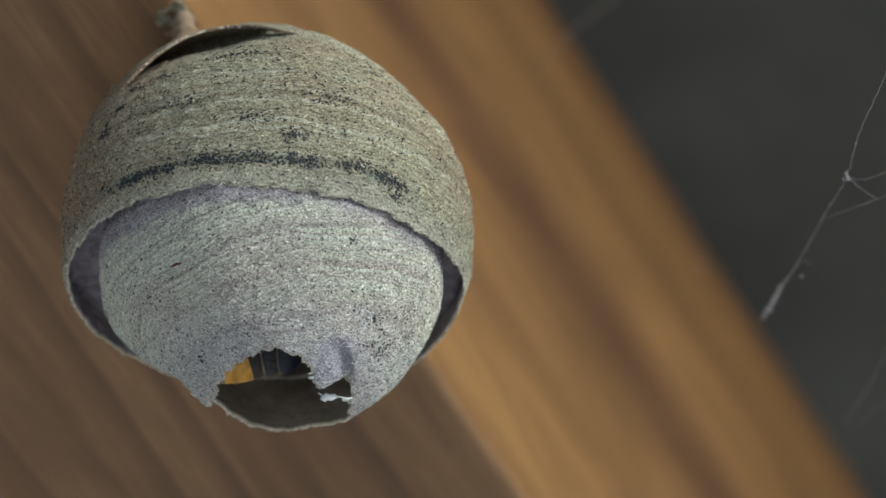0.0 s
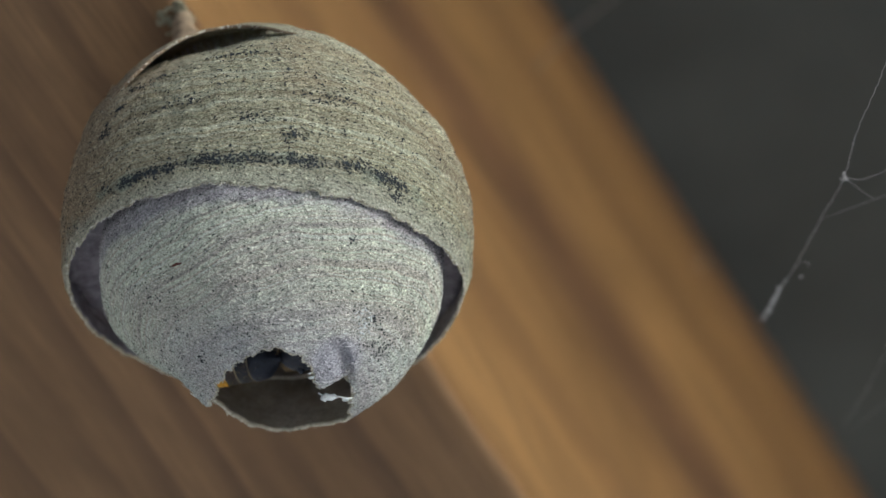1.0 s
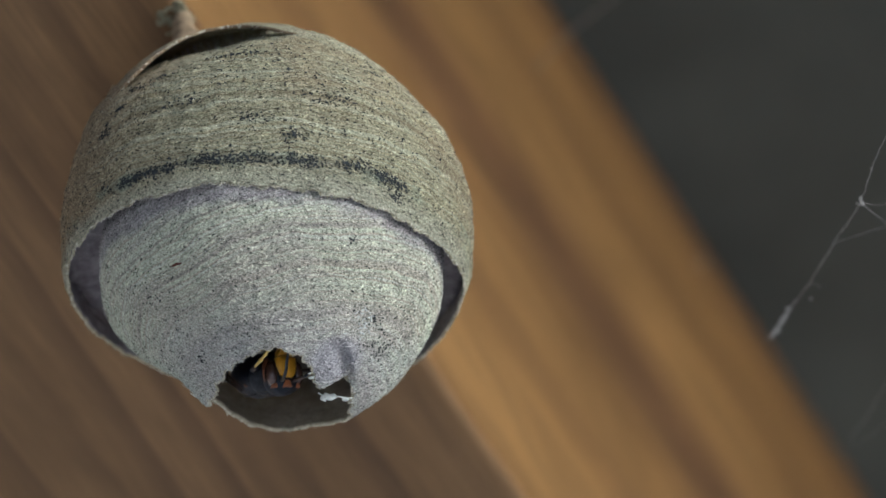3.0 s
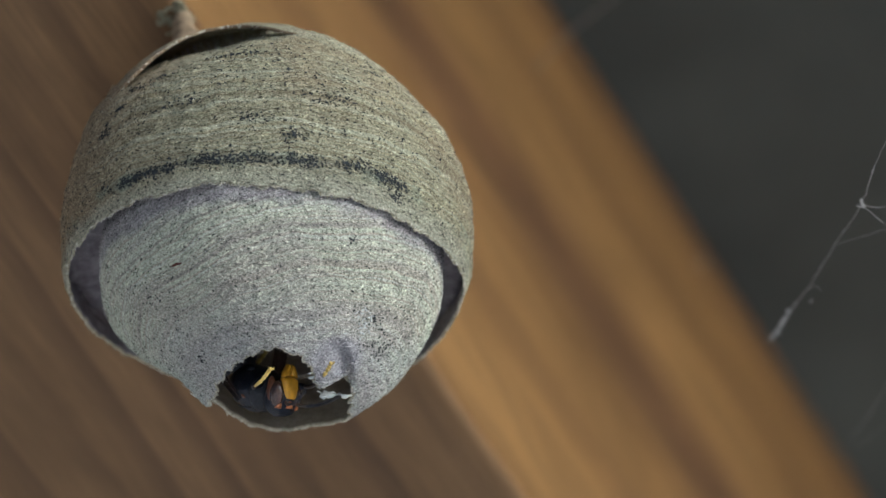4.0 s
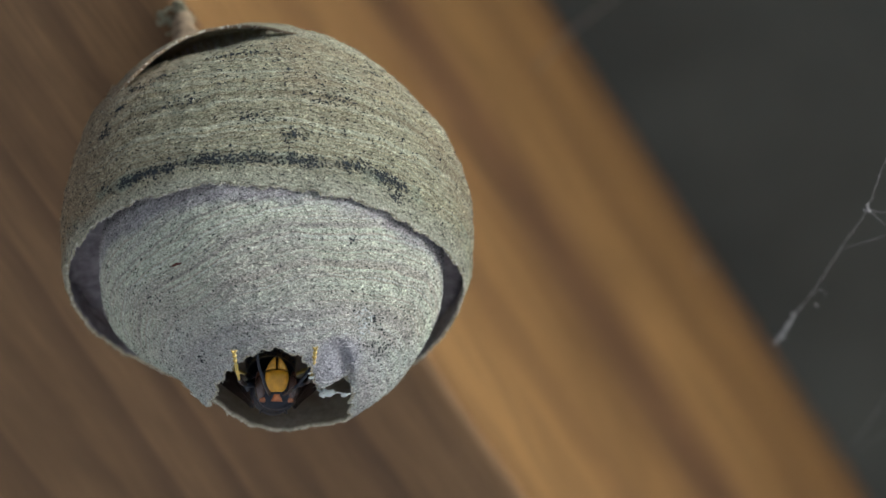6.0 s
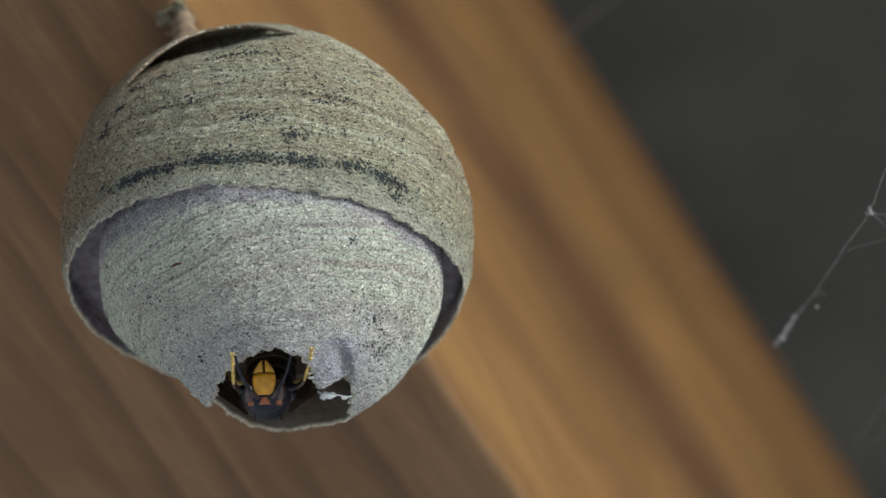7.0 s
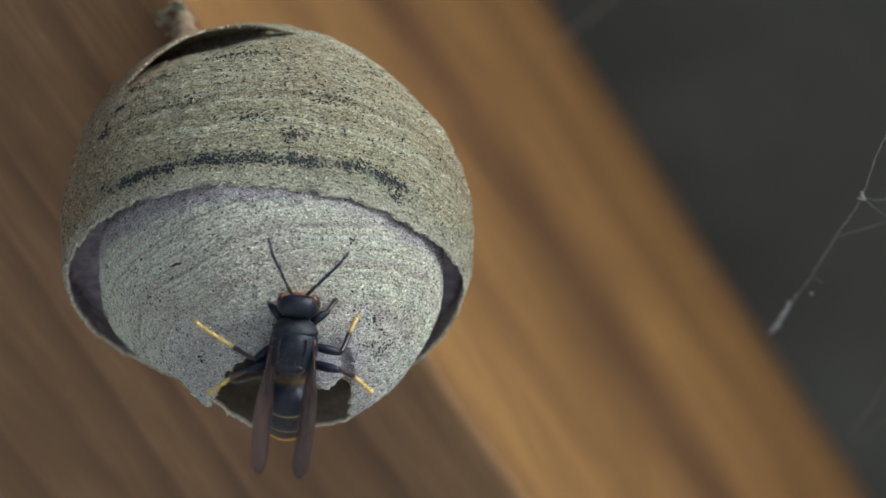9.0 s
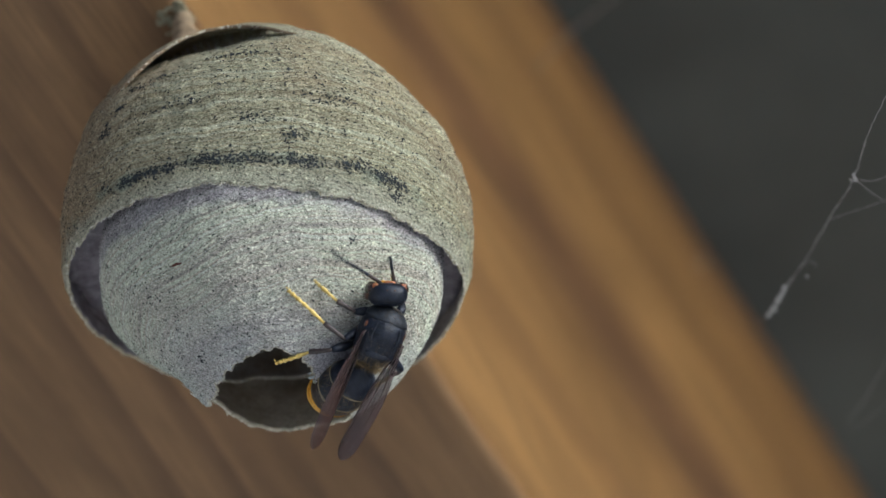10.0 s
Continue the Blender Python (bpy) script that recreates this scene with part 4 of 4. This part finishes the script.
    def on_ab(rnd):
        a, y = rnd.uniform(0, 2 * math.pi), rnd.uniform(-9.5, -1.0)
        n = Vector((math.cos(a), 0, math.sin(a)))
        k = min(1.0, 0.45 + 0.2 * (-y)) if y > -7 else 1.0 - 0.07 * (-7 - y)
        p = Vector((n.x * 2.75 * k, y, n.z * 2.5 * k - 0.1))
        return Vector(curl(([p], []))[0][0]), (n + Vector((0, -0.8, 0))).normalized()
    hairs(ab, "hair", 1800, 6, on_ab, 0.55, M_TAN)
    wings = [wing(h, s, (2.1, 0.4, 1.7), 15.2, 2.3, "wing", (-7, -28, 4)) for s in (-1, 1)]
    legs = {}
    for s in (-1, 1):
        legs["front", s] = leg(h, "front_leg", s, [(1.4, 2.3, -1.7), (3.4, 3.9, -0.9), (4.3, 6.0, -1.5), (5.2, 11.0, -4.8)], 0.42)
        legs["mid", s] = leg(h, "middle_leg", s, [(1.7, 0.2, -2.1), (4.7, -0.8, -0.4), (6.7, 0.9, -1.7), (10.3, 4.5, -3.9)], 0.44)
        legs["hind", s] = leg(h, "hind_leg", s, [(1.7, -1.8, -2.0), (4.5, -3.2, 0.2), (6.4, -4.5, -1.2), (9.0, -7.4, -3.5)], 0.46)
    return h, hd, ab, wings, legs, antennae


hornet, head, abdomen, wings, legs, antennae = build_hornet()


# ---- spider silk at the beam's edge ----
def silk(name, label, pts, r, m, seed, knots=(), wisps=()):
    rnd = random.Random(seed)
    line = bend(pts, 14)
    line = [p + np.array([rnd.gauss(0, 0.05), rnd.gauss(0, 0.05), rnd.gauss(0, 0.05)]) for p in line]
    rad = [r * (0.7 + 0.9 * abs(wave(i * 0.37, seed, 0, 1.0))) for i in range(len(line))]
    t = thing(name, label, "spider thread", m, group="spider silk")
    part("strand", tube(line, rad, 6), M_SILK, t)
    for x, y, z, s in knots:
        part("knot", join(*[egg(x + rnd.gauss(0, s * 0.6), y + rnd.gauss(0, s * 0.5), z + rnd.gauss(0, s * 0.9), s * rnd.uniform(0.4, 1), s * 0.6, s * rnd.uniform(0.4, 1), 8, 6) for _ in range(7)]), M_SILK, t)
    for w in wisps:
        part("wisp", tube(bend(w, 8), r * 0.45, 5), M_SILK, t)
    return t


# in the slanted frame: x to the right, y away, z up, from the anchor at the beam's edge
SILK_A = (60.9, 34, -10.95)
thread = silk("spider_thread", "pale dusty spider thread hanging from the beam's edge", [(0.0, 0, 0.0), (0.97, -3, 1.34), (1.62, -7, 3.37), (3.24, -14, 6.79), (5.54, -24, 12.56), (7.64, -32, 17.45), (8.38, -40, 22.7), (10.37, -48, 28.73), (11.98, -54, 34.52)], 0.055, slant(*SILK_A), 1,
              [(7.64, -32, 17.45, 0.24), (0.5, -1.5, 0.7, 0.2), (1.2, -4.5, 2.2, 0.2), (1.62, -7, 3.4, 0.18), (2.4, -10, 5.1, 0.12), (0.97, -3, 1.55, 0.26), (1.42, -6, 2.94, 0.26), (1.81, -8, 4.09, 0.2), (4.01, -14, 5.54, 0.12), (6.26, -27, 14.3, 0.1), (8.14, -38, 21.24, 0.09)],
              [[(7.64, -32, 17.45), (9.78, -32, 17.19), (12.79, -32, 18.26)], [(7.64, -32, 17.45), (9.55, -31, 16.06), (11.34, -30, 14.94)], [(5.54, -24, 12.56), (8.73, -26, 13.77), (13.25, -28, 15.43)], [(3.24, -14, 6.79), (4.42, -14, 7.49), (5.19, -14, 6.93)]])
SILK_B = (74.1, 60, -25.45)
thread_low = silk("spider_thread", "faint blurred spider thread near the beam", [(0.0, 0, 0.0), (1.26, -8, 3.11), (2.23, -16, 6.71), (3.98, -26, 12.78)], 0.035, slant(*SILK_B), 2, [], [[(0.6, 0, -0.98), (2.52, -10, 1.71), (5.05, -20, 5.4)]])
SILK_C = (39.1, 170, 30.8)
thread_top = silk("spider_thread", "faint blurred spider thread near the beam", [(-4.0, 0, -4.5), (0.0, -6, 0.0), (2.2, -12, 1.75), (5.2, -18, 4.1), (9.0, -28, 6.75)], 0.22, slant(*SILK_C), 3)


# ---- what moves ----
def motions():
    walk(hornet, [
        (0, facing(8.20, -8.10, -11.90, (0.85, 0.22, 0.45), (-0.5, 0.53, 0.7))),
        (0.2, facing(9.30, -8.10, -11.30, (0.85, 0.22, 0.45), (-0.5, 0.53, 0.7))),
        (0.4, facing(8.55, -8.10, -11.80, (0.85, 0.22, 0.45), (-0.5, 0.53, 0.7))),
        (0.6, facing(7.50, -8.10, -12.40, (0.85, 0.22, 0.45), (-0.5, 0.53, 0.7))),
        (0.8, facing(6.30, -7.80, -12.60, (0.87, 0.12, 0.40), (-0.45, 0.6, 0.6))),
        (1.0, facing(5.50, -7.40, -13.40, (0.92, 0.0, 0.28), (-0.35, 0.8, 0.4))),
        (1.4, facing(4.90, -6.50, -13.60, (0.98, -0.1, 0.12), (-0.2, 0.95, 0.1))),
        (1.8, facing(4.80, -6.50, -13.80, (0.98, -0.1, 0.08), (-0.2, 0.95, 0.1))),
        (2.15, facing(3.60, -6.80, -14.0, (0.96, -0.2, 0.1), (-0.2, 0.9, -0.1))),
        (2.5, facing(1.20, -7.50, -13.60, (0.7, -0.7, 0.12), (0, -0.1, -1))),
        (2.7, facing(0.79, -6.68, -15.00, (0.55, -0.82, 0.1), (0, -0.12, -1))),
        (3.2, head_at(2.2, -14.5, -18.0, (0.62, -0.76, -0.16), (-0.1, 0.1, -1))),
        (3.8, head_at(2.5, -17.6, -18.5, (0.66, -0.72, -0.22), (-0.22, 0.15, -1))),
        (4.2, head_at(3.0, -17.6, -19.6, (0.54, -0.80, -0.26), (-0.55, 0.15, -1))),
        (4.5, head_at(3.0, -17.6, -19.0, (0.64, -0.74, -0.24), (-0.55, 0.15, -1))),
        (4.8, head_at(2.8, -17.6, -18.8, (0.54, -0.82, -0.22), (-0.42, 0.15, -1))),
        (5.0, head_at(2.6, -17.6, -18.4, (0.42, -0.88, -0.20), (-0.3, 0.15, -1))),
        (5.4, head_at(3.5, -17.8, -18.9, (0.48, -0.85, -0.20), (-0.3, 0.15, -1))),
        (5.7, head_at(2.7, -17.8, -18.4, (0.26, -0.95, -0.08), (-0.06, 0.0, -1))),
        (6.3, head_at(1.7, -17.9, -18.3, (0.08, -0.98, 0.06), (0, -0.15, -1))),
        (6.8, head_at(1.0, -17.9, -18.5, (0.02, -0.99, 0.08), (0.02, -0.18, -1))),
        (7.2, head_at(0.3, -17.9, -18.6, (-0.03, -0.99, 0.08), (0.05, -0.18, -1))),
        (7.5, head_at(0.65, -17.9, -18.4, (0.0, -0.99, 0.08), (0.06, -0.18, -1))),
        (7.8, head_at(2.0, -18.0, -18.0, (0.12, -0.97, 0.12), (0.04, -0.2, -1))),
        (8.0, facing(2.97, -15.4, -18.4, (0.12, -0.94, 0.28), (-0.08, -0.3, -0.9))),
        (8.1, facing(3.83, -17.2, -17.6, (0.1, -0.88, 0.42), (-0.04, -0.4, -0.85))),
        (8.3, facing(4.1, -20.6, -17.5, (0.03, -0.8, 0.58), (0, -0.5, -0.8))),
        (8.6, facing(3.9, -21.3, -17.4, (0.02, -0.76, 0.64), (0, -0.55, -0.8))),
        (8.7, facing(3.6, -22.9, -16.5, (0.0, -0.68, 0.73), (0, -0.66, -0.7))),
        (8.8, facing(5.08, -26.32, -13.37, (-0.12, -0.16, 0.98), (0, -1, -0.1))),
        (8.9, facing(5.39, -26.26, -13.38, (-0.2, -0.16, 0.97), (0, -1, -0.1))),
        (9.0, facing(4.09, -26.65, -13.05, (0.12, -0.16, 0.98), (0, -1, -0.1))),
        (9.2, facing(6.65, -26.31, -12.49, (0.22, -0.16, 0.96), (0.05, -1, -0.1))),
        (9.5, facing(9.90, -25.37, -11.82, (0.36, -0.14, 0.92), (0.15, -1, -0.1))),
        (9.6, facing(10.28, -25.36, -11.38, (0.4, -0.14, 0.9), (0.18, -1, -0.1))),
        (9.8, facing(12.77, -23.77, -11.86, (0.46, -0.12, 0.87), (0.25, -1, -0.1))),
        (10.0, facing(13.58, -23.12, -11.8, (0.40, -0.12, 0.9), (0.28, -1, -0.1))),
    ])
    ab_at = lambda rx, rz=0: pose(0, -4.1 * MM, -0.2 * MM, rx, 0, rz)
    walk(abdomen, [(0.0, ab_at(-36)), (0.8, ab_at(-36)), (1.4, ab_at(-10)), (2.7, ab_at(22, 10)), (3.8, ab_at(34, 8)), (8.0, ab_at(34)), (8.6, ab_at(34)), (8.8, ab_at(36)), (9.5, ab_at(38, -4)), (10.0, ab_at(38, -8))])
    hd_at = lambda rx, ry=0, rz=0, dx=0: pose(dx * MM, 4.75 * MM, -0.15 * MM, rx, ry, rz)
    walk(head, [(0.0, hd_at(-8)), (3.2, hd_at(-14)), (3.8, hd_at(-19, 0, -16)), (5.0, hd_at(-18, 0, -10)), (5.4, hd_at(-18, 0, -12)), (5.7, hd_at(-10)), (6.3, hd_at(-4)), (8.0, hd_at(0)), (8.3, hd_at(-5)), (8.6, hd_at(-5)), (8.7, hd_at(-8)), (8.8, hd_at(-20)), (9.0, hd_at(-20, 0, 2)), (9.2, hd_at(-20, 0, 12)), (9.5, hd_at(-20, 0, 14)), (10.0, hd_at(-18, 0, 20, -1.1))])
    for s, w in zip((-1, 1), wings):
        at = lambda rx, rz: pose(2.1 * s * MM, 0.4 * MM, 1.7 * MM, rx, -28 * s, rz * s)
        walk(w, [(0.0, at(-28, -12)), (1.0, at(-25, -12)), (1.8, at(-20, -12)), (2.3, at(5, -4)), (2.7, at(30, 8)), (3.8, at(38, 12)), (7.9, at(38, 12)), (8.2, at(38, 2)), (8.6, at(30, -4)), (8.8, at(10, -2)), (9.0, at(8, -4)), (10.0, at(8, -6))])
    for s, a in zip((-1, 1), antennae):
        at = lambda rx, rz: pose(0.75 * s * MM, 1.15 * MM, 0.55 * MM, rx, 0, rz)
        rows = [(0.0, 60, 0), (1.0, 60, 0), (3.0, -25, 0), (3.8, -40, 12), (4.2, 35, 18), (4.6, -30, 25), (5.0, -45, 5), (5.5, -35, 22), (6.0, -42, -6), (6.8, -30, -10), (7.2, -48, 8), (7.6, -45, -12), (8.0, -58, 6), (8.4, -40, 10), (8.7, -20, 0)]
        walk(a, [(t, at(rx, rz + (12 if s > 0 else 0) * math.sin(t * 5))) for t, rx, rz in rows] + [(t, at(rx, rz)) for t, rx, rz in
                 ([(8.8, 8, 10), (9.0, 12, 8), (9.2, -5, 2), (9.4, -38, -12), (9.6, -12, -10), (9.8, -32, -6), (10.0, 2, 38)] if s < 0 else [(8.8, 8, 0), (9.0, 12, -20), (9.2, -5, 8), (9.4, -45, 22), (9.6, -8, -22), (9.8, -38, 14), (10.0, -58, 30)])])
    still = lambda part_of, rows: [(t, Matrix.Translation(part_of.matrix_basis.translation) @ pose(0, 0, 0, *turn)) for t, turn in rows]
    walk(legs["front", -1], still(legs["front", -1], [(0.0, (55, 0, 0)), (1.1, (55, 0, 0)), (1.4, (85, 0, 0)), (2.15, (85, 0, 0)), (2.5, (30, 0, 0)), (3.2, (0, 0, 4)), (3.8, (0, 12, 9)), (5.4, (0, 10, 6)), (5.7, (0, 4, 4)), (6.8, (2, 0, -12)), (8.0, (6, 0, -14)), (8.3, (22, 0, -15)), (8.6, (24, 0, -17)), (8.7, (20, 0, -15)), (8.8, (-45, 0, -6)),
                                                      (9.0, (-45, 0, -6)), (9.2, (-30, 0, 0)), (9.5, (-6, 6, 10)), (9.8, (-2, 9, 36)), (10.0, (6, 9, 58))]))
    walk(legs["front", 1], still(legs["front", 1], [(0.0, (55, 0, 0)), (1.1, (55, 0, 0)), (1.4, (85, 0, 0)), (2.15, (85, 0, 0)), (2.5, (30, 0, 0)), (3.2, (0, 0, 10)), (3.8, (0, 28, 20)), (5.4, (0, 24, 16)), (5.7, (0, 14, 12)), (6.8, (0, 0, -4)), (8.0, (4, 0, 4)), (8.3, (20, 0, 12)), (8.6, (24, 0, 12)), (8.7, (20, 0, 13)), (8.8, (-45, 0, 4)),
                                                    (9.0, (-45, 0, 4)), (9.2, (-28, 15, 0)), (9.4, (-30, 70, 0)), (9.8, (-30, 75, 0)), (10.0, (-30, 75, 0))]))
    walk(legs["mid", -1], still(legs["mid", -1], [(0.0, (0, 75, 0)), (0.9, (0, 75, 0)), (1.3, (0, 125, 0)), (2.15, (0, 125, 0)), (2.35, (0, 65, 30)), (2.6, (0, 0, 86)), (8.6, (0, 0, 86)), (8.75, (0, 0, 45)), (8.9, (0, 0, 22)), (9.2, (0, 4, 22)), (9.5, (0, 10, 12)), (10.0, (0, 15, 22))]))
    walk(legs["mid", 1], still(legs["mid", 1], [(0.0, (0, -75, 0)), (2.15, (0, -75, 0)), (2.35, (0, -35, -30)), (2.6, (0, 0, -88)), (8.6, (0, 0, -88)), (8.75, (0, 0, -45)), (8.9, (0, 30, 0)), (9.2, (0, 38, 12)), (9.5, (0, 55, -30)), (10.0, (0, 60, -75))]))
    walk(legs["hind", -1], still(legs["hind", -1], [(0.0, (0, 75, 0)), (0.9, (0, 75, 0)), (1.3, (0, 135, 0)), (2.15, (0, 135, 0)), (2.35, (0, 70, 15)), (2.6, (0, 0, 30)), (8.6, (0, 0, 30)), (8.8, (0, -8, 0)), (9.2, (0, -6, -2)), (9.5, (0, 0, -2)), (10.0, (0, 0, 2))]))
    walk(legs["hind", 1], still(legs["hind", 1], [(0.0, (0, -75, 0)), (2.15, (0, -75, 0)), (2.35, (0, -35, 0)), (2.6, (0, 0, -30)), (8.3, (0, 0, -30)), (8.8, (0, 20, 10)), (9.2, (0, 30, 20)), (9.6, (0, 55, 0)), (10.0, (0, 60, 0))]))
    fl = lambda x, z, ry=0: Matrix.Translation(-NEST) @ slant(x, -15.5, z, 0, ry, 0)
    walk(flake, [(0.0, fl(7.6, -18.9)), (2.7, fl(7.6, -18.9)), (3.8, fl(7.5, -18.7)), (4.5, fl(7.5, -18.2, -8)), (5.0, fl(7.5, -17.6, -14)), (5.5, fl(7.5, -18.4, -6)), (6.8, fl(7.3, -18.5)),
                 (7.2, fl(7.7, -18.9)), (8.5, fl(7.5, -18.8)), (8.7, fl(8.2, -17.2, -20)), (9.0, fl(7.8, -17.4, -30)), (9.5, fl(7.7, -18.6)), (10.0, fl(7.6, -18.9))])
    silk_at = lambda dx, dz, turn: slant(SILK_A[0] + dx, SILK_A[1], SILK_A[2] - dz, 0, turn, 0)
    sway = [(0, 0.00, 0.00, 0.0), (0.5, 0.15, 0.26, 0.2), (1, -0.03, 0.13, -0.8), (1.5, 0.63, 1.02, 0.6), (2, 1.01, 2.17, 1.9), (2.5, 0.91, 2.45, 2.3), (4, 0.92, 2.83, 2.8), (4.5, 0.51, 2.33, 2.9), (5, 0.74, 2.43, 2.6), (5.5, 1.38, 2.95, 2.9), (7, 1.52, 3.48, 4.1), (7.5, 1.49, 3.61, 4.3), (8, 1.21, 3.55, 4.1), (8.5, 1.08, 3.32, 4.0), (9, 0.97, 1.92, 2.9), (9.5, 0.62, 0.71, 1.9), (10, 0.52, -0.03, 1.2)]
    walk(thread, [(t, silk_at(dx, dz, turn)) for t, dx, dz, turn in sway])
    walk(thread_low, [(t, slant(SILK_B[0] + 0.8 * dx, SILK_B[1], SILK_B[2] - 0.8 * dz, 0, 0.6 * turn, 0)) for t, dx, dz, turn in sway])


motions()
